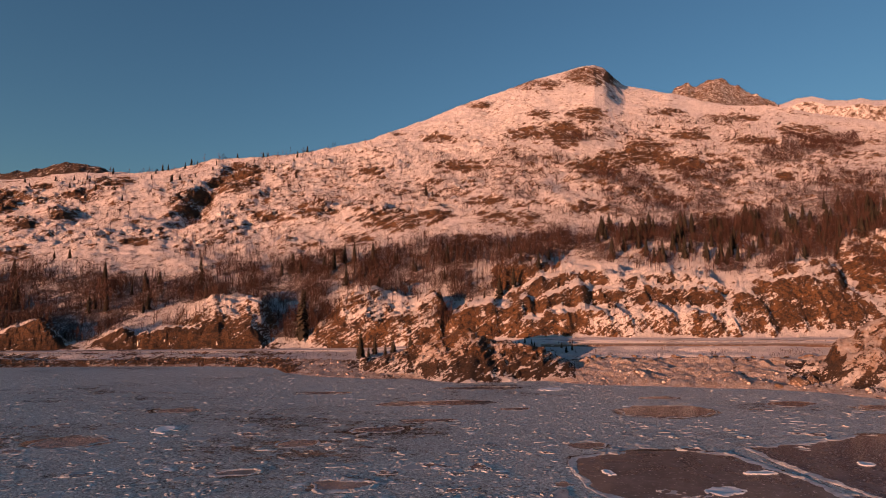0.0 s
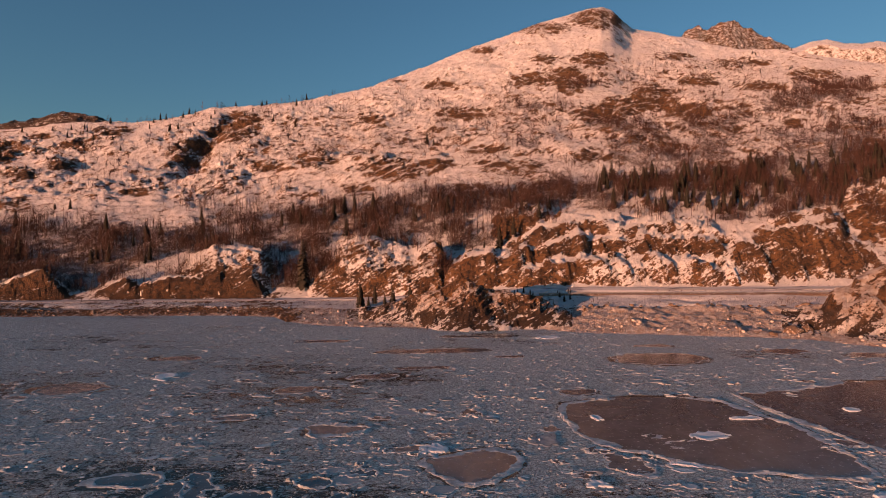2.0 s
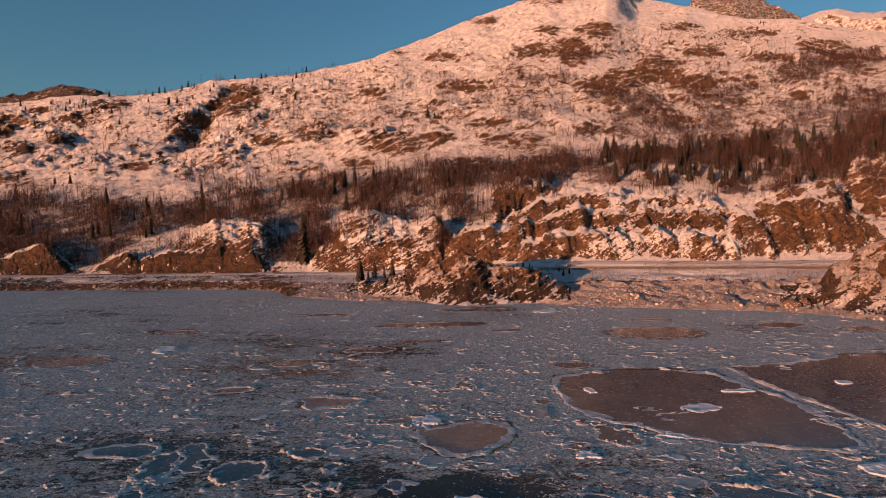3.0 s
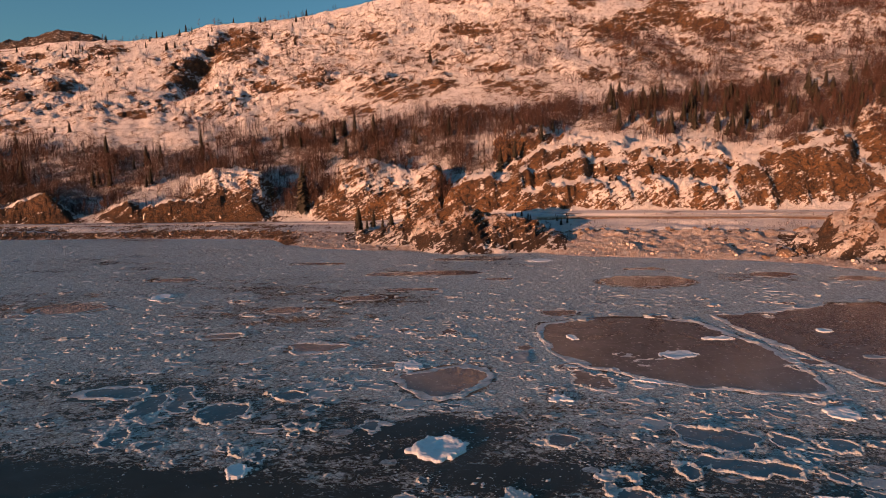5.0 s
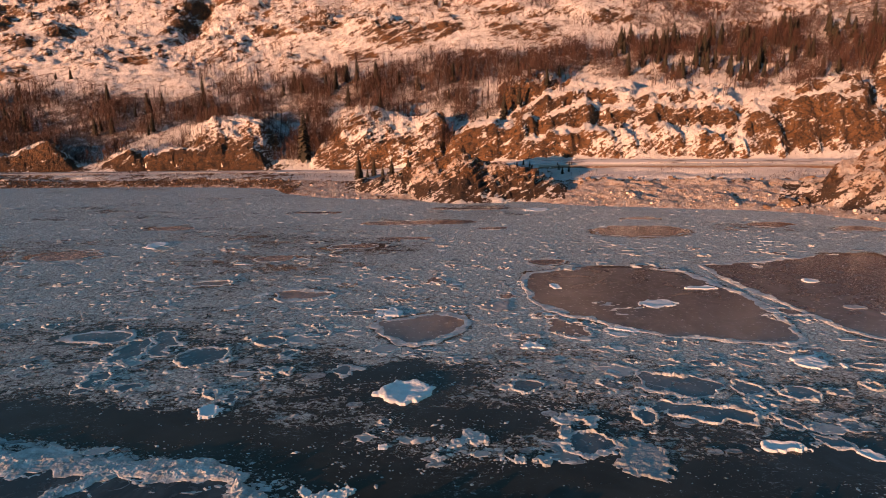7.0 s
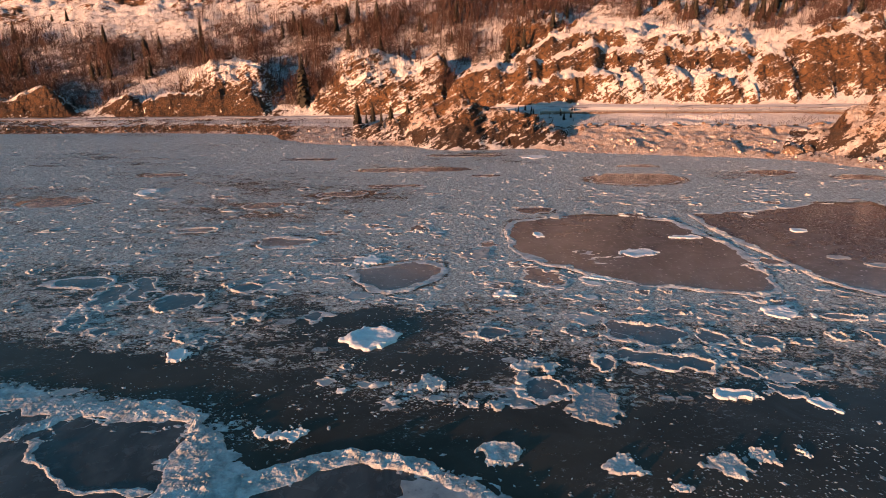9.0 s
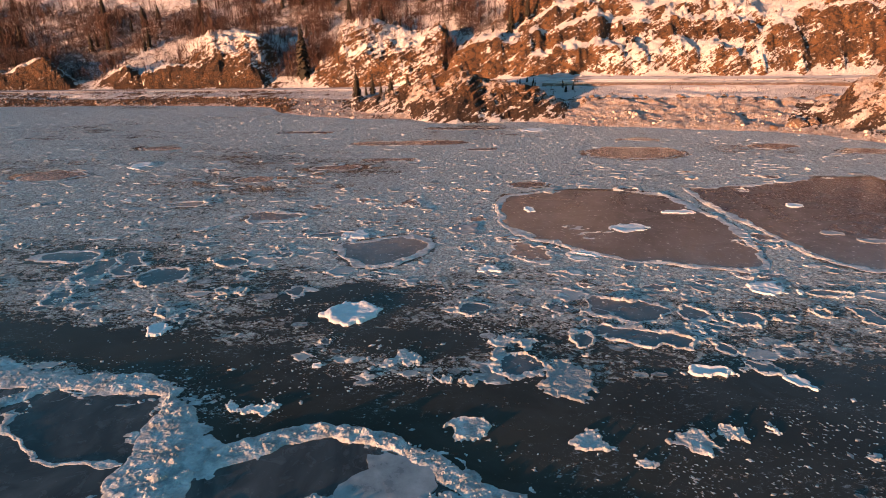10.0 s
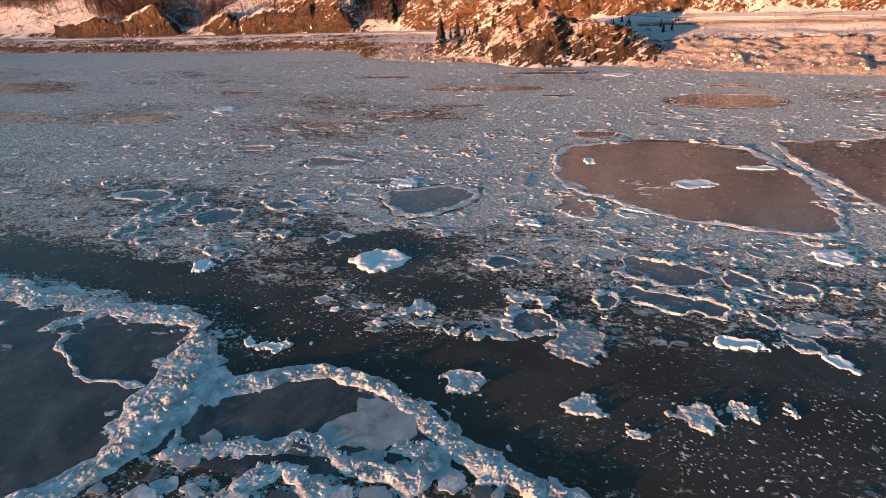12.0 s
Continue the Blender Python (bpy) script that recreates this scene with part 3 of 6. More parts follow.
def land(k, d):
    """Height of the land, and how bare its rock is."""
    x, y = to_world(k, d)
    z = smooth_base(k, d)
    foot = curve(FOOT, k, 1)
    wood = curve(WOOD, k, 1)
    sky_d = curve(SKY, k, 1)
    up = step(foot + 6, wood + 40, d)
    high = step(wood - 10, wood + 90, d)
    near_crest = 1 - 0.75 * np.exp(-((d - sky_d) / 45.0) ** 2)
    z = z + near_crest * up * (7.0 * fbm(x, y, 95, 3, 5) * high + 3.0 * fbm(x, y, 38, 3, 9))
    z = groove(z, k, d, CLEFT, 11, 9)
    z = groove(z, k, d, GULLY, 12, 3.0)
    bare = bareness(k, z, d)
    patch = np.maximum(0.7 * step(0.0, 0.3, fbm(x * 0.8 + y * 0.3, y - x * 0.3, 60, 3, 21)), bare)
    knobs = patch * up * high
    z = z + knobs * near_crest * (4.0 * lumps(x, y, 24, 100, 0.7) + 2.8 * blocks(x, y, 13, 110, 1.8, -0.5) + 2.6 * blocks(x, y, 6, 120, 1.7, -0.4) - 1.6)
    z = ledges(z, x, y, 5.0, 0.5 * knobs * near_crest, 0.30, 27)
    gnarl = step(-0.35, 0.25, fbm(x, y, 50, 3, 147))
    z = z + up * high * near_crest * ((1.0 + 2.4 * gnarl) * ridged(x * 0.9 + 0.5 * y, y - 0.4 * x, 46, 4, 148) + (0.3 + 1.5 * gnarl) * blocks(x, y, 9, 149, 1.6, -0.5))
    z = z + up * (1.5 * lumps(x, y, 9.5, 130, 0.45, 1.8, 0.2) + 1.0 * lumps(x, y, 4.6, 140, 0.45, 1.5, 0.0) + 1.9 * ridged(x * 0.8 + 0.4 * y, y - 0.3 * x, 15, 4, 146)) * (0.35 + 1.0 * step(-0.25, 0.3, fbm(x, y, 34, 3, 145))) * (0.45 + 0.55 * high) * near_crest
    # far ridges
    farleft = hump(z, k, d, FARLEFT, 0.7, 0.7)
    z = np.where(d > sky_d + 120, np.maximum(z, farleft + 5 * ridged(x, y, 30, 3, 14) * (farleft > z + 1)), z)
    jag = 26 * ridged(x, y, 60, 3, 12) * step(1380, 1480, d)
    z = np.where(d > 1150, np.maximum(z, hump(z, k, d, FARSNOW, 0.42, 0.5, 4, x, y)), z)
    z = np.where(d > 1200, np.maximum(z, hump(z, k, d, FARPEAK, 0.75, 0.7, 10, x, y) + jag * 0.4 * (hump(z, k, d, FARPEAK, 0.75, 0.7) > z + 1)), z)
    # rocks along the shore and the road
    z0 = z
    z = hump(z, k, d, EASTHILL, 0.9, 0.25, 5, x, y, 12)
    z = hump(z, k, d, UPKNOLL, 0.9, 0.5, 3, x, y, 9)
    z = hump(z, k, d, BACKKNOLL, 0.9, 0.6, 3, x, y, 8)
    z = hump(z, k, d, KNOLL, 1.25, 0.4, 3, x, y, 5)
    z = hump(z, k, d, CRAG, 0.78, 0.5, 2.5, x, y)
    z = bluff(z, k, d, x, y)
    z = hump(z, k, d, ROCKCUT, 1.6, 0.15)
    z = np.minimum(z, smooth_base(k, d) + 0.05 + np.where(d < foot + 7, np.maximum(0, d - foot) * 2.6, 999.0))
    z = hump(z, k, d, ISLET, 0.75, 0.8, 2.5, x, y, 3)
    z = hump(z, k, d, EASTROCK, 0.95, 0.7, 2.5, x, y, 6)
    # rubble and broken ice on the bank
    shore, bank = curve(SHORE, k, 1), curve(BANK, k, 1)
    bankside = step(shore - 1, shore + 3, d) * (1 - step(bank - 3, bank + 1, d))
    z = z + bankside * (0.8 * lumps(x, y, 5.0, 170, 0.6, 1.7, -0.15) + 0.6 * lumps(x, y, 2.4, 180, 0.6, 1.4, 0.1) + 0.7 * fbm(x, y, 9, 3, 61)) * (0.4 + 0.75 * step(-0.25, 0.1, k))
    raised = step(0.6, 2.2, z - z0)
    crag = 0.8 * ridged(x * 0.9 + 0.5 * y, y * 0.8 - 0.3 * x, 15, 4, 83) + 2.0 * blocks(x, y, 6.5, 501, 1.7, 0.6) + 1.1 * blocks(x, y, 2.8, 507, 1.4, -0.3) - 1.5
    z = z + raised * crag * step(0, 6, z - z0 + 2) * np.where((d < bank) & (k < 0.5), 0.7, 1.0)
    z = ledges(z + 1.2 * raised * fbm(x, y, 11, 3, 56), x, y, 2.6, 0.70 * raised * step(-0.2, 0.15, fbm(x, y, 20, 2, 58)), 0.45, 57)
    near = step(shore, foot, d) * (1 - step(380, 470, d))
    bench = (d > bank - 1) & (d < foot + 0.5) & (z - z0 < 0.5)
    rough = np.where(bench, 0.35, 1.0)
    z = z + np.where(bench & (d < foot - 10), 0.8 * fbm(x * 0.35, y * 1.6, 9, 2, 88), 0.0)
    rough = np.where(bench & (d > foot - 9.5), 0.0, rough)
    z = z + rough * (near * (0.5 * fbm(x, y, 4.5, 3, 81) + 0.9 * np.maximum(0, z - z0 > 0.6) * fbm(x * 1.6, y * 0.6, 5, 3, 83)))
    z = z + up * (1.0 * fbm(x, y, 12, 3, 91) + 0.35 * fbm(x, y, 4, 2, 93))
    return x, y, z


# Stands of trees: bearing, dip of the line of sight from the drone, half-widths, how thick
LOWER_STANDS = [
    (0.402, -0.072, 0.095, 0.013, 0.50), (0.562, -0.064, 0.070, 0.014, 0.70), (0.641, -0.082, 0.090, 0.016, 0.80), (0.512, -0.054, 0.030, 0.014, 0.90), (0.102, -0.052, 0.060, 0.022, 0.70), (0.740, -0.081, 0.050, 0.025, 0.60), (0.022, -0.032, 0.050, 0.030, 0.80),
    (-0.277, 0.061, 0.060, 0.026, 0.80), (-0.088, 0.003, 0.060, 0.012, 0.40), (-0.219, 0.004, 0.045, 0.025, 0.70), (0.433, -0.139, 0.060, 0.020, 0.80),
    (-0.749, 0.002, 0.150, 0.052, 1.00), (-0.596, -0.007, 0.150, 0.046, 1.00), (-0.453, -0.018, 0.110, 0.030, 0.90), (-0.301, -0.026, 0.110, 0.032, 0.90),
    (-0.180, -0.050, 0.120, 0.030, 1.00), (-0.059, -0.064, 0.110, 0.027, 1.00), (-0.089, -0.032, 0.090, 0.022, 0.70), (0.051, -0.078, 0.120, 0.027, 1.00),
    (0.182, -0.095, 0.090, 0.022, 1.00), (0.283, -0.095, 0.075, 0.022, 1.00), (0.373, -0.113, 0.095, 0.020, 1.00), (0.523, -0.108, 0.120, 0.027, 1.00),
    (0.672, -0.122, 0.110, 0.036, 1.00), (0.768, -0.147, 0.050, 0.038, 1.00),
]
UPPER_STANDS = [
    (-0.283, 0.051, 0.070, 0.042, 1.00), (-0.652, 0.061, 0.090, 0.034, 1.00), (-0.767, 0.032, 0.120, 0.040, 1.00), (-0.450, 0.045, 0.040, 0.014, 0.60),
    (-0.641, 0.071, 0.070, 0.018, 0.90), (-0.165, -0.206, 0.261, 0.070, 0.16), (0.121, -0.206, 0.221, 0.080, 0.16), (0.556, -0.236, 0.200, 0.060, 0.25), (-0.543, -0.152, 0.200, 0.060, 0.12), (0.406, -0.315, 0.160, 0.020, 0.15),
    (0.333, -0.183, 0.062, 0.036, 0.95), (0.273, -0.211, 0.055, 0.016, 0.50), (0.464, -0.190, 0.058, 0.038, 0.95), (0.182, -0.183, 0.065, 0.014, 0.60),
    (0.678, -0.275, 0.095, 0.018, 0.95), (0.605, -0.189, 0.110, 0.038, 0.55), (0.745, -0.204, 0.070, 0.025, 0.80), (0.156, -0.258, 0.042, 0.009, 0.80),
    (-0.038, -0.248, 0.045, 0.012, 0.35), (-0.227, -0.205, 0.170, 0.055, 0.10), (-0.386, -0.102, 0.130, 0.040, 0.22), (0.070, -0.201, 0.150, 0.040, 0.12),
    (-0.495, -0.204, 0.200, 0.050, 0.07), (0.553, -0.102, 0.140, 0.020, 1.00), (-0.218, 0.029, 0.034, 0.034, 0.90), (0.062, -0.020, 0.060, 0.022, 0.90),
    (-0.012, 0.040, 0.034, 0.026, 1.00), (-0.299, 0.035, 0.045, 0.024, 0.60), (-0.634, 0.031, 0.120, 0.032, 0.90), (-0.997, -0.006, 0.160, 0.055, 0.90),
    (0.920, -0.131, 0.160, 0.050, 0.90), (0.375, -0.294, 0.090, 0.012, 0.25), (-0.118, 0.008, 0.060, 0.016, 0.35), (-0.353, -0.051, 0.070, 0.022, 0.50),
]
SLOPE_STANDS = [
    (0.338, -0.201, 0.061, 0.024, 1.00), (0.373, -0.170, 0.057, 0.030, 1.00), (0.288, -0.218, 0.043, 0.010, 0.70), (0.474, -0.200, 0.074, 0.036, 1.00),
    (0.463, -0.154, 0.055, 0.025, 0.80), (0.546, -0.245, 0.052, 0.016, 0.80), (0.617, -0.262, 0.069, 0.020, 0.90), (0.683, -0.280, 0.081, 0.022, 1.00),
    (0.739, -0.287, 0.022, 0.014, 1.00), (0.674, -0.184, 0.080, 0.024, 0.90), (0.723, -0.161, 0.076, 0.024, 1.00), (0.763, -0.168, 0.063, 0.020, 1.00),
    (0.573, -0.146, 0.080, 0.018, 0.90), (0.166, -0.248, 0.062, 0.012, 0.50), (0.140, -0.183, 0.056, 0.008, 0.50), (0.221, -0.160, 0.047, 0.014, 0.45),
    (0.279, -0.300, 0.065, 0.009, 0.60), (0.069, -0.219, 0.060, 0.008, 0.40), (0.355, -0.289, 0.056, 0.008, 0.40), (0.642, -0.138, 0.099, 0.014, 0.90),
    (0.575, -0.205, 0.093, 0.030, 0.35), (0.747, -0.064, 0.056, 0.013, 0.90), (0.694, -0.092, 0.059, 0.014, 1.00),
]
STANDS = LOWER_STANDS + UPPER_STANDS + SLOPE_STANDS


def stand_density(k, v):
    total = np.zeros_like(k)
    wx, wy = k * 300, v * 900
    kk = k + 0.035 * fbm(wx, wy, 22, 3, 231) + 0.012 * fbm(wx, wy, 5, 2, 235)
    vv = v + 0.016 * fbm(wx, wy, 22, 3, 233) + 0.006 * fbm(wx, wy, 5, 2, 237)
    for ck, cv, rk, rv, thick in STANDS:
        r = np.hypot((kk - ck) / rk, (vv - cv) / rv)
        total = np.maximum(total, thick * (1 - step(0.55, 1.25, r)))
    return total * (0.55 + 0.45 * step(-0.45, 0.0, fbm(wx, wy, 11, 3, 239)))


def build_land():
    ks = np.concatenate([np.linspace(-2.14, -1.05, 50, endpoint=False), np.linspace(-1.05, 0.86, 740, endpoint=False), np.linspace(0.86, 1.6, 50)])
    ds = np.concatenate([np.linspace(112, 180, 40, endpoint=False), np.linspace(180, 320, 215, endpoint=False), np.linspace(320, 750, 190, endpoint=False),
                         np.linspace(750, 1150, 80, endpoint=False), np.linspace(1150, 1650, 50, endpoint=False), np.linspace(1650, 3000, 16)])
    k, d = np.meshgrid(ks, ds)
    x, y, z = land(k, d)
    # bare where steep
    gy = np.gradient(z, axis=0) / np.maximum(np.gradient(d, axis=0), 1e-6)
    gx = np.gradient(z, axis=1) / np.maximum(np.gradient(k * d, axis=1), 1e-6)
    slope = np.hypot(gx, gy)
    shore, bank, foot = curve(SHORE, k, 1), curve(BANK, k, 1), curve(FOOT, k, 1)
    broad, wide = slope, slope
    for axis in (0, 1):
        broad = sum(np.roll(broad, i, axis) for i in range(-3, 4)) / 7
        wide = sum(np.roll(wide, i, axis) for i in range(-14, 15, 2)) / 15
    bare = bareness(k, z, d)
    spotted = step(-0.25, 0.35, fbm(x, y, 70, 3, 211)) * (0.4 + 0.6 * step(-0.3, 0.3, fbm(x, y, 17, 3, 215)))
    # on the mountain rock shows where the slope steepens; along the road on cliffs
    mountain = 0.12 + 0.18 * spotted + 0.12 * (1 - step(450, 680, d)) + 0.32 * bare + (0.32 + 0.18 * bare) * step(0.05, 0.50, slope - wide)
    mountain = mountain + 0.10 * step(900, 1050, d) * bare
    face = step(0.46, 0.58, k) * (1 - step(0.74, 0.80, k)) * step(foot - 6, foot - 3, d)
    tongue = (1 - step(0.12, 0.17, k)) * step(-0.02, 0.01, k)
    snowy = step(0.36, 0.40, k) * (1 - step(0.47, 0.52, k))
    start = 0.86 - 0.22 * face - 0.26 * tongue + 0.12 * snowy
    cliff = 0.08 + 0.18 * step(0.5, 1.2, slope) + 0.52 * np.clip((broad - start) / 0.42, 0, 1) + 0.06 * face
    cliff = np.where(k < -0.02, 0.20 + 0.62 * cliff + 0.22 * (d < foot + 4.5) * (k < -0.27), cliff)
    cliff = cliff - 0.16 * step(-0.48, -0.46, k) * (1 - step(-0.30, -0.28, k)) * step(foot + 7, foot + 10, d)
    # snowed-up scree at the foot of the bluff, and a snowy hill behind its east end
    apron = step(0.24, 0.30, k) * (1 - step(0.74, 0.78, k)) * (d > foot) * (1 - step(4, 10, d - foot + 9 * fbm(x, y, 12, 3, 225)))
    cliff = cliff - 0.24 * apron
    rock = np.where(d > foot + 75, mountain, cliff)
    hill = step(0.69, 0.72, k) * step(296, 304, d) * (1 - step(345, 355, d))
    rock = rock - (0.26 + 0.2 * fbm(x, y, 14, 3, 227)) * hill
    tidal = (1 - step(4.0, 6.0, z + 1.2 * fbm(x, y, 6, 3, 95))) * (z > 1.3) * (d < bank - 2) * ((np.abs(k - 0.03) < 0.20) | (k > 0.60))
    rock = np.maximum(rock, 0.66 * tidal)
    rock = np.maximum(rock, 0.60 * (k > -0.17) * (k < 0.23) * (d < bank) * (z > 2.0))
    dark_and_shade = (1 - step(6.0, 9.0, z + 1.5 * fbm(x, y, 7, 3, 97))) * (d < bank) * ((np.abs(k - 0.03) < 0.20) | (k > 0.60))
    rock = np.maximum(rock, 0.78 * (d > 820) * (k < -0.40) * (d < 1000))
    # far-left ridge: dark rock, with its shade put into the colour too
    dark_and_shade = np.maximum(dark_and_shade, 0.9 * (d > 820) * (k < -0.40) * (d < 1000))
    dark_and_shade = np.maximum(dark_and_shade, 0.55 * (d > foot - 1) * (d < foot + 8) * (k < -0.27))
    riprap = step(shore + 0.5, shore + 2, d) * (1 - step(bank - 1.5, bank + 0.5, d)) * (1 - step(-0.28, -0.22, k)) + 0.8 * np.exp(-((d - bank + 1.5) / 1.2) ** 2) * (k >= 0.1)
    rock = np.maximum(rock, 0.74 * riprap)
    rock = np.maximum(rock, 0.62 * step(1220, 1300, d) * step(0.40, 0.43, k) * (1 - step(0.61, 0.64, k)) * (z > 380))
    rock = rock + 0.22 * step(1340, 1380, d) * (k > 0.63)
    silt = step(shore - 3, shore, d) * (1 - step(bank - 2, bank, d)) * (1 - tidal)
    grown = stand_density(k, (EYE_HEIGHT - z) / d)
    scrub = 0.30 * step(foot + 4, foot + 20, d) + 0.06 * step(foot + 60, foot + 90, d) * (1 - step(700, 900, d))
    scrub = np.maximum(scrub, (0.30 + 0.36 * step(0.2, 0.8, grown)) * (grown > 0.05) * (d > foot + 8)) * np.where(slope > 0.9, 0.6, 1.0)
    # little grows on the rocks themselves
    for crest in (BLUFF, CRAG, KNOLL, UPKNOLL, BACKKNOLL):
        away = d - curve(crest, k, 1) + 3 * fbm(x, y, 8, 3, 221)
        on_rock = step(crest[0][0], crest[0][0] + 0.02, k) * (1 - step(crest[-1][0] - 0.02, crest[-1][0], k)) * (1 - step(1, 6, away)) * step(-74 if crest is BLUFF else -16, -70 if crest is BLUFF else -9, away)
        scrub = scrub + (0.12 - scrub) * on_rock
    rows, cols = k.shape
    idx = np.arange(rows * cols).reshape(rows, cols)
    faces = np.stack([idx[:-1, :-1], idx[:-1, 1:], idx[1:, 1:], idx[1:, :-1]], -1).reshape(-1, 4)
    mesh = bpy.data.meshes.new("mountain")
    mesh.from_pydata(np.stack([x, y, z], -1).reshape(-1, 3), [], faces.tolist())
    soft_snow = (rock[:-1, :-1] + rock[1:, 1:] + rock[:-1, 1:] + rock[1:, :-1]) / 4 < 0.42
    mesh.polygons.foreach_set("use_smooth", soft_snow.ravel())
    for name, values in (("rock", rock), ("scrub", scrub), ("silt", silt), ("dark_and_shaded_rock", dark_and_shade)):
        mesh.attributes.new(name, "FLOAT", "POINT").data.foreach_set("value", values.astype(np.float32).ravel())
    mesh.materials.append(TERRAIN)
    ob = new("ground", mesh)
    return tagged(ob, "snowy mountainside with bare brown rock above a frozen shore", "mountain", kind="structure")


ground = build_land()


def build_sun_blocking_ridge():
    """Long unseen ridge added across the river, behind the drone, dimming the setting sun."""
    away, along = Vector((math.sin(radians(SUN_BEARING)), math.cos(radians(SUN_BEARING)), 0)), Vector((math.cos(radians(SUN_BEARING)), -math.sin(radians(SUN_BEARING)), 0))
    s, r = np.meshgrid(np.linspace(-4000, 4000, 160), np.linspace(-1, 1, 24))
    # crest height sets how much of the sun's disc reaches the ice
    crest = 2800 * math.tan(radians(SUN_ELEVATION + 0.20))
    z = (crest + 1.2 * fbm(s, s * 0, 900, 3, 301)) * (1 - np.abs(r) ** 1.3) + 14 * np.abs(r) * fbm(s, r * 900, 260, 4, 303) - 3
    x = away.x * (2800 + r * 600) + along.x * s
    y = away.y * (2800 + r * 600) + along.y * s
    rows, cols = s.shape
    idx = np.arange(rows * cols).reshape(rows, cols)
    faces = np.stack([idx[:-1, :-1], idx[:-1, 1:], idx[1:, 1:], idx[1:, :-1]], -1).reshape(-1, 4)
    mesh = bpy.data.meshes.new("sun_blocking_ridge")
    mesh.from_pydata(np.stack([x, y, z], -1).reshape(-1, 3), [], faces.tolist())
    mesh.materials.append(TERRAIN)
    return tagged(new("sun_blocking_ridge", mesh), "unseen snowy ridge added across the river to dim the low sun on the ice", "mountain", kind="structure")


build_sun_blocking_ridge()


# ---- mesh helpers ----
def mesh_of(name, verts, faces, material, smooth=False):
    mesh = bpy.data.meshes.new(name)
    mesh.from_pydata(verts, [], faces)
    if smooth:
        mesh.polygons.foreach_set("use_smooth", np.ones(len(mesh.polygons), bool))
    mesh.materials.append(material)
    return mesh


def tri_mesh(name, verts, tris, material):
    """A mesh from an array of corners and an array of triangles."""
    mesh = bpy.data.meshes.new(name)
    mesh.vertices.add(len(verts))
    mesh.vertices.foreach_set("co", np.asarray(verts, np.float32).ravel())
    mesh.loops.add(len(tris) * 3)
    mesh.loops.foreach_set("vertex_index", np.asarray(tris, np.int32).ravel())
    mesh.polygons.add(len(tris))
    mesh.polygons.foreach_set("loop_start", np.arange(0, len(tris) * 3, 3, dtype=np.int32))
    mesh.polygons.foreach_set("loop_total", np.full(len(tris), 3, np.int32))
    mesh.update(calc_edges=True)
    mesh.materials.append(material)
    return mesh


def part(name, mesh, parent, label=""):
    ob = new(name, mesh)
    ob.parent = parent
    return tagged(ob, label)


def scatter(verts, tris, x, y, z, turn, sx, sy, sz):
    """Copies of one small shape, joined into two arrays."""
    n, nv = len(x), len(verts)
    c, s = np.cos(turn), np.sin(turn)
    vx, vy, vz = verts[None, :, 0] * sx[:, None], verts[None, :, 1] * sy[:, None], verts[None, :, 2] * sz[:, None]
    out = np.stack([vx * c[:, None] - vy * s[:, None] + x[:, None], vx * s[:, None] + vy * c[:, None] + y[:, None], vz + z[:, None]], -1)
    faces = tris[None] + (np.arange(n) * nv)[:, None, None]
    return out.reshape(-1, 3), faces.reshape(-1, 3)


def land_z(k, d):
    return land(np.asarray(k, float), np.asarray(d, float))


# ---- trees ----
def limb(rng, verts, tris, a, b, ra, rb):
    """A thin three-sided stick from a to b."""
    a, b = np.array(a), np.array(b)
    way = (b - a) / np.linalg.norm(b - a)
    side = np.cross(way, (0.3, 0.9, 0.1))
    side /= np.linalg.norm(side)
    up = np.cross(way, side)
    base = len(verts)
    for p, r in ((a, ra), (b, rb)):
        for i in range(3):
            t = i * 2 * math.pi / 3
            verts.append(p + r * (side * math.cos(t) + up * math.sin(t)))
    for i in range(3):
        j = (i + 1) % 3
        tris.append((base + i, base + j, base + 3 + j))
        tris.append((base + i, base + 3 + j, base + 3 + i))


def twig(verts, tris, a, b, w):
    base = len(verts)
    a, b = np.array(a), np.array(b)
    side = np.cross(b - a, (0.2, 1.0, 0.1))
    side = side / (np.linalg.norm(side) + 1e-6) * w
    verts += [a - side, a + side, b]
    tris.append((base, base + 1, base + 2))


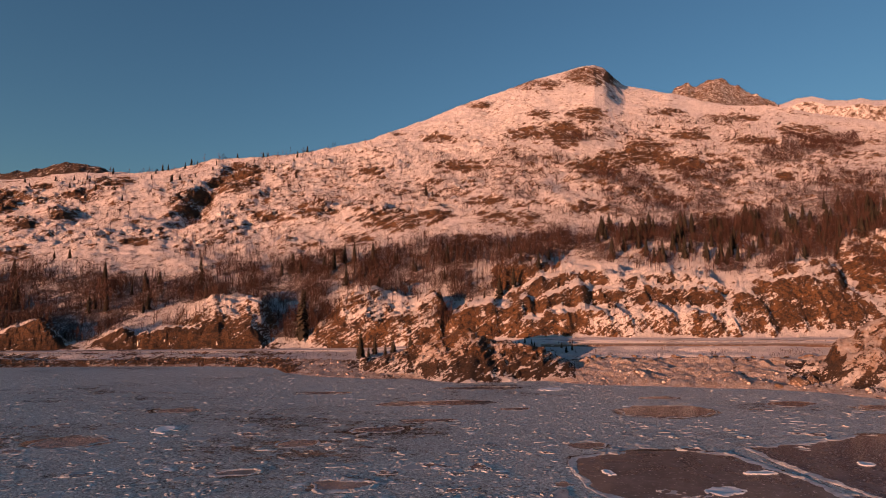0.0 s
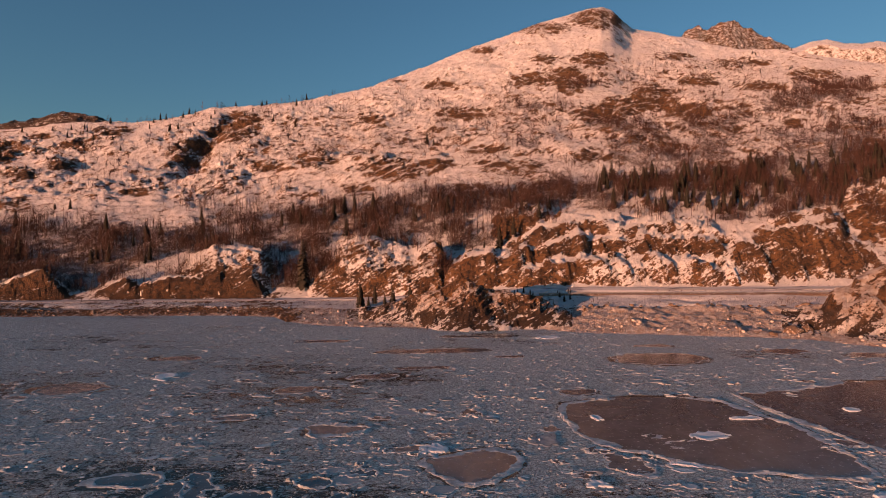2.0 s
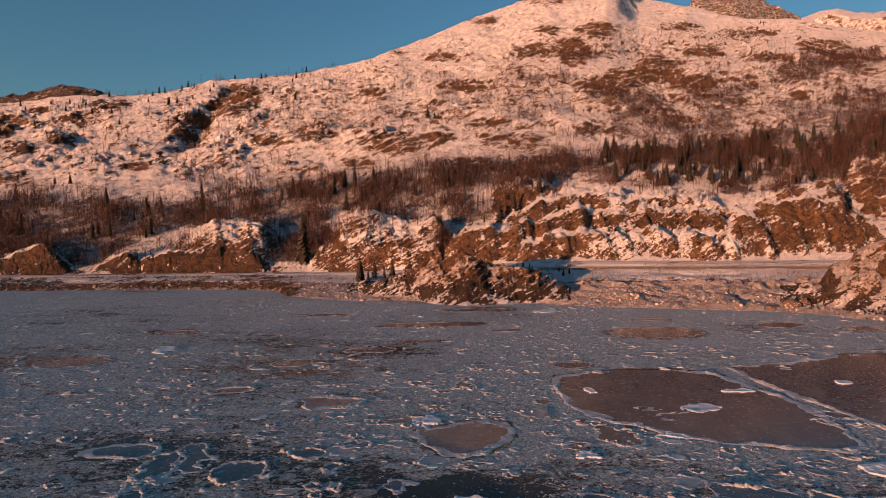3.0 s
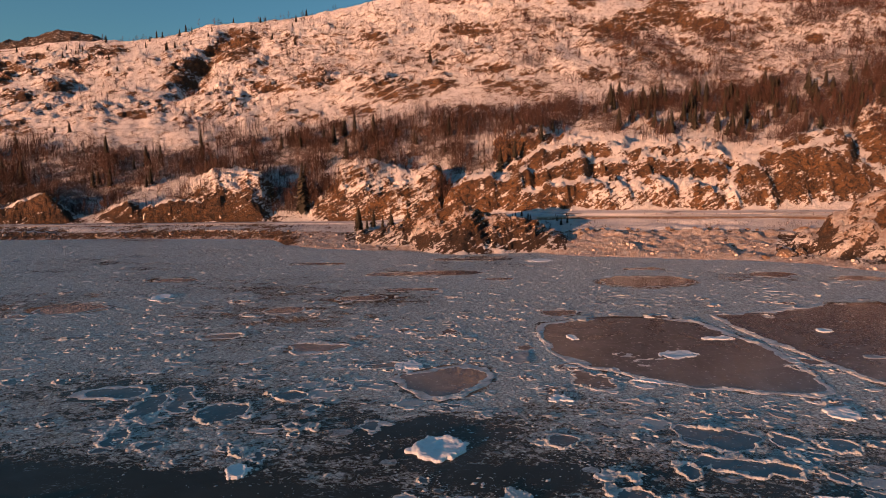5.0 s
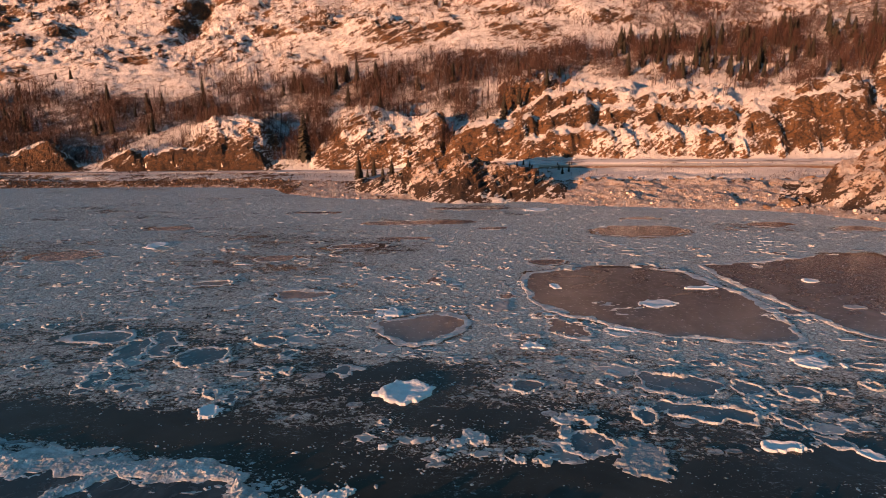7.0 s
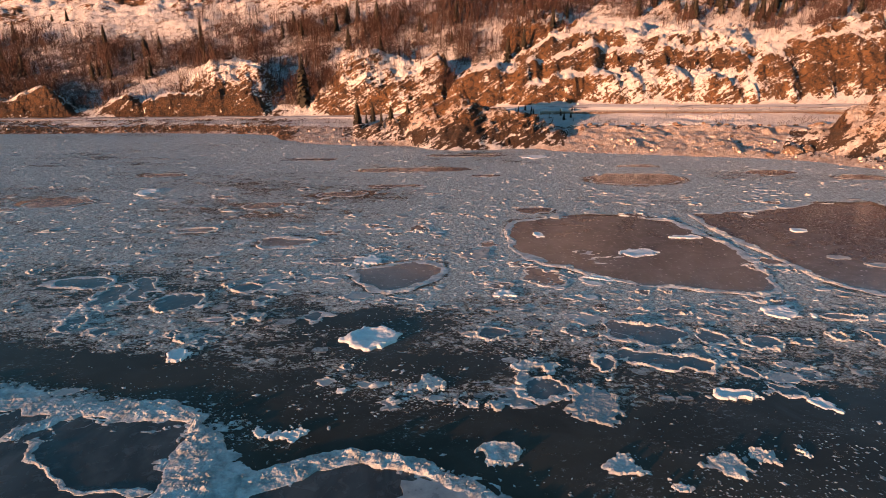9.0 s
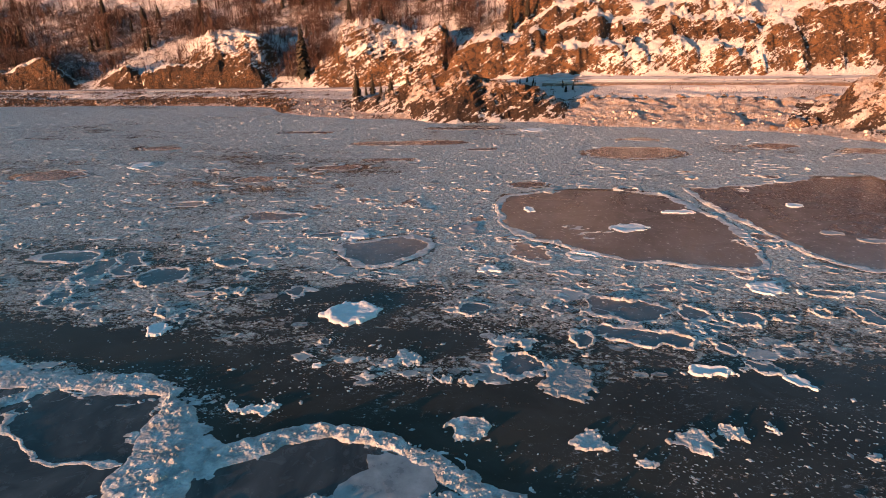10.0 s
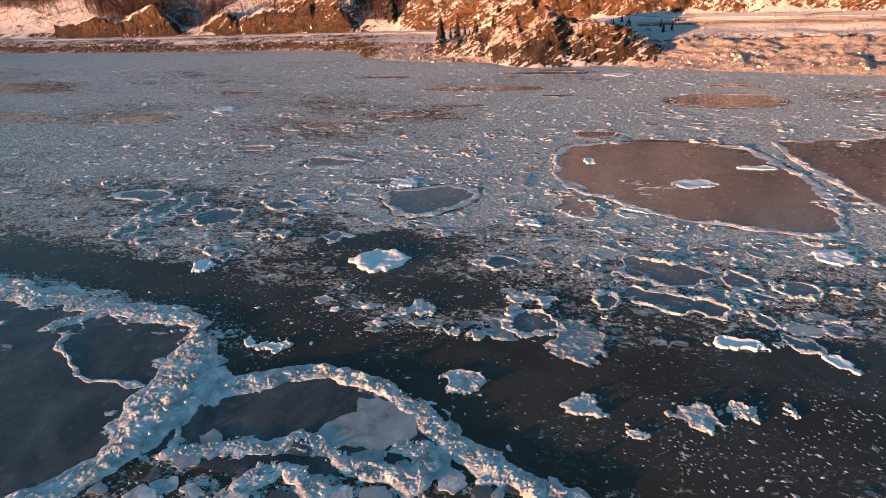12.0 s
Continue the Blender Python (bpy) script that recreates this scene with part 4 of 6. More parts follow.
def bare_tree(seed, spread=0.30, limbs=12, twigs=4, w=1.0):
    """Trunk and crown of a leafless tree one metre high, as two pairs of arrays."""
    rng = random.Random(seed)
    tv, tt, cv, ct = [], [], [], []
    bend = [np.array((rng.uniform(-.03, .03) * i, rng.uniform(-.03, .03) * i, h)) for i, h in enumerate((0, 0.35, 0.68, 1.0))]
    for i, j, r0, r1 in ((0, 2, 0.014, 0.007), (2, 3, 0.007, 0.002)):
        limb(rng, tv, tt, bend[i], bend[j], r0, r1)
    for _ in range(limbs):
        h = rng.uniform(0.22, 0.95)
        i = 0 if h < 0.35 else 1 if h < 0.68 else 2
        hs = (0, 0.35, 0.68, 1.0)
        f = (h - hs[i]) / (hs[i + 1] - hs[i])
        root = bend[i] * (1 - f) + bend[i + 1] * f
        t, reach = rng.uniform(0, 6.28), spread * (1.15 - h) * rng.uniform(0.6, 1.2)
        tip = root + np.array((math.cos(t) * reach, math.sin(t) * reach, reach * rng.uniform(0.8, 1.6)))
        twig(cv, ct, root, tip, 0.007 * w)
        for _ in range(twigs):
            g = rng.uniform(0.3, 1.0)
            p = root * (1 - g) + tip * g
            q = p + np.array((rng.uniform(-.09, .09), rng.uniform(-.09, .09), rng.uniform(0.03, 0.16)))
            twig(cv, ct, p, q, 0.0055 * w)
    return (np.array(tv), np.array(tt)), (np.array(cv), np.array(ct))


def spruce(seed, tiers=19, width=0.17):
    """Trunk and crown of a spruce one metre high."""
    rng = random.Random(seed)
    tv, tt, cv, ct = [], [], [], []
    limb(rng, tv, tt, (0, 0, 0), (0, 0, 0.98), 0.016, 0.002)
    for i in range(tiers):
        h = 0.07 + 0.88 * (i / (tiers - 1)) ** 0.92
        reach = width * (1.02 - h) ** 0.85 + 0.012
        for j in range(7):
            t = j * 0.898 + rng.uniform(-.35, .35) + i
            r = reach * rng.uniform(0.55, 1.2)
            dip = rng.uniform(0.35, 0.75) * r
            a = np.array((0, 0, h + 0.02))
            tip = np.array((math.cos(t) * r, math.sin(t) * r, h - dip))
            side = np.array((-math.sin(t), math.cos(t), 0)) * r * 0.38
            mid = a * 0.45 + tip * 0.55 + np.array((0, 0, 0.012))
            b = len(cv)
            cv += [a, mid - side, tip, mid + side, mid - np.array((0, 0, 0.035))]
            ct += [(b, b + 1, b + 2), (b, b + 2, b + 3), (b + 1, b + 4, b + 2), (b + 2, b + 4, b + 3)]
    return (np.array(tv), np.array(tt)), (np.array(cv), np.array(ct))


rng_np = np.random.default_rng(11)


def grow(count, d0, d1, k0=-1.3, k1=1.15):
    """Places on the slopes where trees stand."""
    k = rng_np.uniform(k0, k1, count)
    d = np.sqrt(rng_np.uniform(d0 * d0, d1 * d1, count))
    x, y, z = land_z(k, d)
    v = (EYE_HEIGHT - z) / d
    keep = stand_density(k, v) * (0.55 + 0.9 * fbm(x, y, 14, 2, 205)) * (d > curve(FOOT, k, 1) + 5)
    # few trees root in cliffs
    z2 = land_z(k, d + 5.0)[2]
    keep = keep * (1 - 0.92 * step(1.0, 1.6, np.abs(z2 - z) / 5.0))
    ok = rng_np.uniform(0, 1, count) < keep
    return x[ok], y[ok], z[ok] - 0.15


def forest(name, label, shapes, x, y, z, h0, h1, wide, materials):
    """Far trees, too many to count: trunks and crowns joined."""
    pick = rng_np.integers(0, len(shapes), len(x))
    high = rng_np.uniform(h0, h1, len(x)) * (0.8 + 0.35 * fbm(x, y, 30, 2, 77))
    turn = rng_np.uniform(0, 6.28, len(x))
    root = tagged(new(name), label, "trees", kind="stuff")
    for piece, pname in ((0, "trunks"), (1, "crowns")):
        vs, ts, base = [], [], 0
        for i, shape in enumerate(shapes):
            m = pick == i
            v, t = scatter(*shape[piece], x[m], y[m], z[m], turn[m], high[m] * wide, high[m] * wide, high[m])
            vs.append(v), ts.append(t + base)
            base += len(v)
        ob = part(pname, tri_mesh(pname, np.concatenate(vs), np.concatenate(ts), materials[piece]), root)
        tagged(ob, kind="stuff")
    return root


def single_trees(name, label, category, group, shapes, places, materials, wide=1.0):
    """Trees that stand apart, each a thing with a trunk and a crown."""
    meshes = [(tri_mesh("trunk", *s[0], materials[0]), tri_mesh("crown", *s[1], materials[1])) for s in shapes]
    for i, (x, y, z, h, turn) in enumerate(places):
        root = tagged(new(name), label, category, group)
        root.location, root.rotation_euler, root.scale = (x, y, z), (0, 0, turn), (h * wide, h * wide, h)
        trunk_mesh, crown_mesh = meshes[i % len(meshes)]
        part("trunk", trunk_mesh, root)
        part("crown", crown_mesh, root)


BARE = [bare_tree(i, 0.30, 7, 3, 1.5) for i in range(5)]
SPRUCES = [spruce(30 + i, 19, 0.20 + 0.03 * i) for i in range(3)]

tx, ty, tz = grow(74000, 252, 375)
forest("birch_forest", "dense leafless reddish brown birch forest on the lower slope", BARE, tx, ty, tz, 5.5, 10.0, 1.0, (BARK, TWIG))
ux, uy, uz = grow(95000, 375, 800)
forest("slope_birches", "leafless brown birches in patches on the snowy slope", [bare_tree(60 + i, 0.32, 6, 3, 3.4) for i in range(4)], ux, uy, uz, 5.0, 10.0, 1.1, (BARK, TWIG))

# spruces: bearing, distance, height
SPRUCES_WEST = [
    (-0.249, 268, 23.6), (-0.124, 330, 13.9), (-0.175, 335, 11.4), (-0.157, 335, 12.8), (-0.211, 330, 9.9), (-0.253, 330, 8.6), (-0.286, 330, 9.3), (-0.427, 325, 9.8),
    (-0.028, 470, 10.4), (-0.016, 470, 6.1), (-0.661, 360, 7.2), (-0.688, 365, 5.1), (-0.598, 330, 9.9), (-0.501, 320, 8.3), (0.182, 640, 7.1), (-0.500, 655, 9.2),
    (-0.449, 664, 8.7), (-0.241, 690, 8.3), (-0.312, 680, 6.8), (-0.490, 655, 7.9), (-0.483, 600, 8.4),
]
SPRUCES_EAST = [
    (-0.619, 560, 7.9), (-0.721, 530, 6.4), (-0.571, 520, 6.3), (0.052, 276, 3.3), (0.073, 276, 3.9), (0.100, 285, 11.4), (0.125, 290, 9.9), (0.491, 312, 9.4),
    (0.509, 312, 8.1), (0.475, 318, 7.7), (0.529, 316, 9.5), (0.549, 318, 7.7), (0.329, 345, 5.5), (0.341, 345, 4.8), (0.140, 305, 7.3), (0.165, 325, 6.5),
    (-0.728, 262, 5.8), (-0.768, 262, 7.4), (-0.665, 258, 3.6), (-0.148, 226, 10.4),
]
SPRUCE_SPOTS = SPRUCES_WEST + SPRUCES_EAST
spots = list(SPRUCE_SPOTS)
tree_rng = random.Random(5)
for _ in range(12):
    spots.append((tree_rng.uniform(-0.148, -0.055), tree_rng.uniform(219, 236), tree_rng.uniform(4.0, 8.5)))
for _ in range(16):
    spots.append((tree_rng.uniform(0.12, 0.23), tree_rng.uniform(214, 236), tree_rng.uniform(1.5, 3.5)))
for _ in range(130):
    spots.append((tree_rng.uniform(0.27, 0.88), tree_rng.uniform(312, 372), tree_rng.uniform(8, 14)))
for _ in range(40):
    spots.append((tree_rng.uniform(-0.85, 0.2), tree_rng.uniform(285, 345), tree_rng.uniform(6, 12)))
for _ in range(34):
    spots.append((tree_rng.uniform(-0.75, -0.25), tree_rng.uniform(560, 680), tree_rng.uniform(5, 9)))
for _ in range(20):
    spots.append((tree_rng.uniform(0.35, 0.65), tree_rng.uniform(680, 960), tree_rng.uniform(4, 7)))
sk, sd, sh = (np.array(c) for c in zip(*spots))
sx_, sy_, sz_ = land_z(sk, sd)
single_trees("spruce", "dark green spruce standing in snow on the slope", "tree", "spruces on the slope", SPRUCES,
             [(x, y, z - 0.2, h, i * 1.3) for i, (x, y, z, h) in enumerate(zip(sx_, sy_, sz_, sh))], (BARK, NEEDLE), 1.0)


# ---- the ice on the river ----
# pools and floes: place, half-length, half-width, turn in degrees
WIDE_POOLS = [
    (4.8, 68.3, 7.2, 6.6, 52.9), (36.7, 76.1, 17.2, 11.6, -16.4), (66.6, 87.6, 18.0, 14.0, -5.2), (51.7, 135.0, 13.4, 8.0, 8.2),
    (-2.4, 145.8, 14.7, 3.3, 6.3), (88.2, 145.3, 5.6, 3.5, 12.8), (-14.4, 116.3, 7.1, 2.6, 12.7), (-28.1, 105.4, 4.5, 2.7, 2.1),
    (-70.7, 106.2, 7.8, 4.3, 4.1), (-16.2, 82.0, 4.9, 3.4, 7.4),
]
SMALL_POOLS = [
    (106.4, 140.0, 6.5, 3.3, 9.2), (16.0, 138.1, 4.1, 1.8, 9.7), (-5.4, 124.8, 6.3, 1.8, 9.1), (24.5, 103.5, 4.0, 2.4, 14.1),
    (-37.5, 63.9, 4.8, 2.5, 4.9), (-33.0, 87.8, 3.8, 1.9, 8.6), (57.3, 153.7, 5.8, 2.2, 4.5), (10.5, 170.4, 11.7, 2.7, 2.7),
    (-34.9, 161.1, 8.3, 2.7, 2.4), (-65.1, 135.6, 5.8, 2.6, 1.2),
]
DARK_POOLS = WIDE_POOLS + SMALL_POOLS
# the outlines of the three largest sheets
ROUND_SHEET = [(-3.7, 69.3), (-1.8, 65.0), (0.5, 62.3), (3.0, 61.8), (5.9, 63.2), (8.8, 66.3), (10.3, 70.5), (9.4, 73.8), (6.1, 75.1), (2.2, 73.9), (-0.7, 72.2), (-2.8, 71.1)]
LONG_SHEET = [(19.3, 96.6), (18.4, 87.3), (19.5, 78.8), (22.3, 73.5), (28.1, 69.3), (34.6, 66.3), (40.9, 64.6), (47.1, 63.7), (50.4, 64.7), (52.2, 70.1), (53.5, 76.7), (52.7, 83.9), (50.7, 91.0), (48.7, 97.9), (42.6, 100.7), (34.7, 101.6), (26.2, 99.2)]
EAST_SHEET = [(52.7, 102.4), (52.4, 92.1), (54.4, 84.0), (56.0, 76.8), (57.0, 71.3), (58.5, 66.6), (62.2, 64.1), (67.5, 64.4), (81.7, 83.1), (94.1, 107.2), (91.1, 113.8), (82.2, 113.4), (72.1, 108.4), (62.7, 105.8)]
OUTLINES = {DARK_POOLS[0]: ROUND_SHEET, DARK_POOLS[1]: LONG_SHEET, DARK_POOLS[2]: EAST_SHEET}
RINGED_WEST = [
    (4.2, 90.7, 2.7, 2.6, 74.5), (15.5, 82.5, 2.1, 1.4, 6.8), (-4.4, 55.8, 1.7, 1.7, 85.7), (-30.2, 59.6, 3.6, 2.3, -77.7),
    (-27.8, 62.0, 3.5, 2.5, -75.7), (-21.0, 58.3, 2.6, 2.6, -59.2), (-29.6, 53.2, 2.8, 1.8, -72.8), (-11.6, 59.4, 1.5, 1.4, 58.5),
    (-12.2, 55.1, 2.2, 1.4, 8.1), (-15.0, 63.3, 2.3, 1.6, 8.9), (-10.0, 66.0, 1.8, 1.2, 11.9), (30.3, 53.4, 4.6, 3.1, -16.5),
    (30.3, 47.7, 4.3, 1.9, -14.8), (25.3, 46.3, 1.8, 1.2, 85.7), (19.3, 41.9, 2.0, 1.9, 19.5), (37.7, 52.4, 2.1, 1.5, 11.7),
    (41.3, 51.7, 2.3, 1.7, 4.3),
]
RINGED_EAST = [
    (36.6, 48.6, 1.3, 0.9, -64.8), (38.0, 45.6, 1.6, 0.9, -55.3), (39.8, 42.7, 1.7, 1.1, -17.1), (43.1, 45.4, 1.2, 1.1, 77.3),
    (50.3, 53.3, 1.3, 1.0, 68.3), (54.7, 52.2, 2.3, 1.6, -81.4), (22.2, 68.4, 2.9, 2.5, 69.7), (15.2, 52.3, 1.7, 1.6, 3.8),
    (-16.2, 49.5, 1.0, 1.0, 5.2), (-29.8, 49.7, 1.2, 0.8, 8.6), (35.7, 58.7, 1.8, 0.8, 0.9), (47.2, 62.8, 1.6, 1.0, 10.0),
    (53.6, 58.1, 2.6, 1.1, -9.7), (-10.0, 87.5, 2.3, 1.4, 8.8), (-5.0, 74.1, 2.4, 1.3, 14.3), (-21.9, 69.4, 2.3, 1.5, 9.5),
]
RINGED = RINGED_WEST + RINGED_EAST
WHITE_FLOES = [
    (2.4, 50.6, 3.0, 2.5, 5.6), (47.4, 58.5, 2.6, 1.9, -5.2), (13.4, 77.6, 2.5, 2.1, 22.2), (37.0, 79.3, 2.6, 1.9, 12.8),
    (35.0, 41.9, 1.8, 0.8, -10.6), (23.6, 88.1, 1.5, 1.1, 82.9), (-14.8, 46.1, 1.5, 1.1, -76.7), (1.9, 40.9, 0.8, 0.5, 8.3),
    (41.9, 40.7, 1.3, 0.8, -27.7), (69.2, 75.6, 2.9, 1.1, 1.8), (67.2, 92.3, 1.8, 1.2, 13.5), (65.5, 78.5, 1.8, 0.9, -4.7),
    (-57.9, 116.4, 2.7, 2.2, -66.0), (-1.7, 74.2, 1.7, 1.6, 80.9), (17.0, 62.9, 1.2, 1.2, -58.4), (46.9, 87.6, 2.6, 1.2, 6.1),
    (31.3, 168.6, 3.5, 2.8, 36.9), (29.1, 68.9, 2.2, 1.1, -15.2),
]
CLUMPS = [
    (15.1, 33.2, 1.4, 1.1, 12.0), (23.5, 32.5, 1.1, 1.0, 72.4), (33.6, 33.8, 1.0, 0.8, 10.3), (30.7, 33.0, 1.3, 1.0, 10.1),
    (23.4, 39.6, 2.0, 1.9, 61.7), (9.7, 41.9, 1.5, 1.3, 9.6), (19.0, 45.8, 1.7, 1.2, 7.7), (37.0, 34.5, 0.5, 0.4, 12.3),
    (26.8, 30.3, 0.7, 0.6, 42.2), (42.3, 32.0, 0.5, 0.4, 10.9), (17.6, 44.1, 0.9, 0.5, -89.9), (-0.5, 34.8, 2.3, 1.0, 6.4),
    (6.8, 39.2, 0.6, 0.6, 64.5), (13.1, 39.4, 0.7, 0.6, 24.5), (15.3, 39.4, 0.8, 0.6, 9.2),
]
RIDGE_TRUNK = [
    (-8.0, 35.9, 0.5), (-7.0, 33.3, 1.7), (-5.8, 30.5, 2.3), (-4.9, 28.1, 2.7), (-4.6, 25.8, 2.3), (-4.4, 23.7, 1.5), (-4.8, 21.9, 1.0),
    (-5.5, 20.4, 0.8), (-6.7, 19.1, 0.9), (-7.6, 18.1, 0.9),
]
RIDGE_WEST = [
    (-43.5, 39.1, 1.6), (-36.7, 38.6, 1.7), (-32.0, 38.2, 1.9), (-25.9, 37.7, 1.7), (-21.3, 37.8, 1.3), (-16.5, 37.2, 1.2), (-11.3, 37.4, 1.1),
    (-8.3, 36.4, 0.8),
]
RIDGE_SPUR = [
    (-21.0, 33.1, 0.5), (-20.6, 34.5, 0.8), (-19.5, 36.5, 0.8), (-17.3, 36.8, 0.7),
]
RIDGE_EAST = [
    (-3.3, 29.1, 1.9), (-0.6, 29.9, 1.3), (1.9, 31.3, 1.0), (4.9, 32.7, 0.8), (7.8, 32.2, 0.8), (9.7, 31.6, 0.7), (11.7, 30.7, 0.9),
    (13.2, 29.8, 0.8), (14.1, 28.6, 0.8), (15.6, 27.4, 1.0), (17.6, 26.4, 1.1), (19.8, 25.7, 0.9), (22.4, 24.9, 0.8), (24.0, 24.3, 0.8),
]
RIDGE_SOUTH = [
    (-1.3, 22.7, 0.4), (-0.7, 23.5, 0.6), (0.9, 24.1, 0.5), (2.6, 24.7, 0.7), (4.6, 24.6, 0.5), (6.1, 25.7, 0.9), (7.2, 25.7, 0.9),
    (9.1, 24.9, 0.7), (10.5, 24.1, 0.7), (12.7, 24.1, 0.7), (14.0, 24.4, 0.8), (14.5, 25.6, 0.8), (13.8, 27.0, 0.6), (12.3, 26.2, 0.5),
]
RIDGE_LOW = [
    (4.1, 21.0, 0.9), (4.5, 21.9, 0.9), (5.1, 23.2, 0.6), (6.2, 23.6, 0.5), (7.8, 23.0, 0.6), (8.6, 22.0, 0.8),
]
RIDGE_THIN = [
    (-2.8, 26.5, 0.2), (-2.0, 24.7, 0.2), (-1.4, 23.4, 0.2),
]
RIDGE_RIM = [
    (-19.2, 32.7, 0.2), (-18.2, 31.4, 0.2), (-16.2, 30.0, 0.2), (-13.8, 28.7, 0.2), (-12.2, 28.3, 0.2), (-10.2, 28.1, 0.2), (-8.3, 27.8, 0.3),
]
PLATE = [
    (7.0, 26.6, 0.0), (7.2, 27.4, 0.0), (8.7, 28.8, 0.0), (8.5, 30.1, 0.0), (9.8, 30.3, 0.0), (12.3, 30.1, 0.0), (13.1, 29.2, 0.0),
    (13.4, 27.7, 0.0), (12.9, 26.8, 0.0), (11.3, 25.8, 0.0), (9.4, 25.9, 0.0), (8.1, 25.4, 0.0),
]
PLATE_B = [
    (9.7, 25.2, 0.0), (11.6, 26.1, 0.0), (12.3, 24.7, 0.0), (11.4, 23.8, 0.0), (10.3, 23.8, 0.0),
]
PLATE_C = [
    (14.2, 25.9, 0.0), (15.9, 26.5, 0.0), (16.0, 24.8, 0.0), (15.1, 24.2, 0.0),
]

# open leads: place, half-length, half-width, turn in degrees
LEADS = [
    (-27.7, 44.5, 14.5, 2.7, 1.5), (-15.3, 42.4, 10.4, 3.1, -6.2), (-2.8, 39.5, 9.0, 3.4, -15.8), (0.5, 51.7, 6.2, 4.2, -1.8), (6.2, 55.8, 7.1, 3.4, 5.0),
    (8.3, 45.8, 7.7, 3.6, -13.6), (6.9, 34.8, 7.4, 2.5, -13.0), (18.7, 36.1, 15.0, 3.9, -3.2), (32.5, 33.6, 19.4, 5.9, 3.2), (15.2, 29.5, 6.7, 2.8, -30.4),
    (49.1, 38.1, 12.3, 6.9, 3.7), (-14.1, 30.1, 6.3, 4.9, 7.4), (4.0, 27.2, 6.3, 3.6, 9.2), (-9.2, 24.5, 6.1, 4.2, -87.3),
]


def inside_outline(x, y, corners):
    """Metres inside a closed outline, negative outside it."""
    near, odd = np.full(np.shape(x), 1e9), np.zeros(np.shape(x), bool)
    for (ax, ay), (bx, by) in zip(corners, corners[1:] + corners[:1]):
        ex, ey = bx - ax, by - ay
        t = np.clip(((x - ax) * ex + (y - ay) * ey) / (ex * ex + ey * ey), 0, 1)
        near = np.minimum(near, np.hypot(x - ax - ex * t, y - ay - ey * t))
        if ey:
            odd = odd ^ (((ay > y) != (by > y)) & (x < ax + ex * (y - ay) / ey))
    return np.where(odd, near, -near)


def in_ellipse(x, y, row, soft=0.35):
    if row in OUTLINES:
        return step(-0.6, 0.6, inside_outline(x, y, OUTLINES[row]))
    cx, cy, a, b, turn = row
    c, s = math.cos(radians(turn)), math.sin(radians(turn))
    u, v = ((x - cx) * c + (y - cy) * s) / a, (-(x - cx) * s + (y - cy) * c) / b
    return 1 - step(1 - soft, 1 + soft, np.hypot(u, v))


def flow_angle(x, y):
    """The way that the drifting ice is drawn out, in radians."""
    return np.radians(4 - 28 * step(0, 45, x) * (1 - step(50, 120, y)))


def ice_cover(x, y):
    """How much of the water is covered by small ice, 0 to 1."""
    far = 0.45 + 0.24 * step(43, 72, y) + 0.03 * step(80, 150, y) + 0.08 * step(-3, 20, x) * step(32, 40, y)
    far = far - 0.15 * (1 - step(26, 42, y))
    a = np.radians(-5.0)
    u, v = x * np.cos(a) + y * np.sin(a), -x * np.sin(a) + y * np.cos(a)
    cover = far + 0.34 * fbm(u * 0.3, v, 40, 3, 297) + 0.44 * fbm(u * 0.45, v, 16, 4, 301) + 0.22 * fbm(u * 0.3, v, 4.5, 3, 311)
    wob = 2.5 * fbm(x, y, 9, 3, 321)
    for row in LEADS:
        cover = cover - 0.36 * in_ellipse(x + wob, y + wob, row, 0.4)
    for cx, cy, a, b, turn in DARK_POOLS[:4]:
        cover = cover + 0.25 * in_ellipse(x + wob, y, (cx, cy, a + 4.5, b + 3.5, turn), 0.25)
    for row in DARK_POOLS:
        cover = cover - 1.0 * in_ellipse(x, y, row, 0.08)
    return cover


def build_water():
    xs = np.concatenate([np.linspace(-2400, -230, 12, endpoint=False), np.linspace(-230, 190, 290, endpoint=False), np.linspace(190, 2400, 12)])
    ys = np.concatenate([np.linspace(-3600, 12, 14, endpoint=False), np.linspace(12, 110, 120, endpoint=False), np.linspace(110, 260, 70)])
    x, y = np.meshgrid(xs, ys)
    cover = ice_cover(x, y)
    rows, cols = x.shape
    idx = np.arange(rows * cols).reshape(rows, cols)
    faces = np.stack([idx[:-1, :-1], idx[:-1, 1:], idx[1:, 1:], idx[1:, :-1]], -1).reshape(-1, 4)
    mesh = mesh_of("water", np.stack([x, y, 0 * x], -1).reshape(-1, 3), faces.tolist(), WATER, True)
    mesh.attributes.new("slush", "FLOAT", "POINT").data.foreach_set("value", np.clip(cover, 0, 1).astype(np.float32).ravel())
    return tagged(new("water", mesh), "dark silty river water with drifting grey slush ice", "water", kind="structure")


water = build_water()


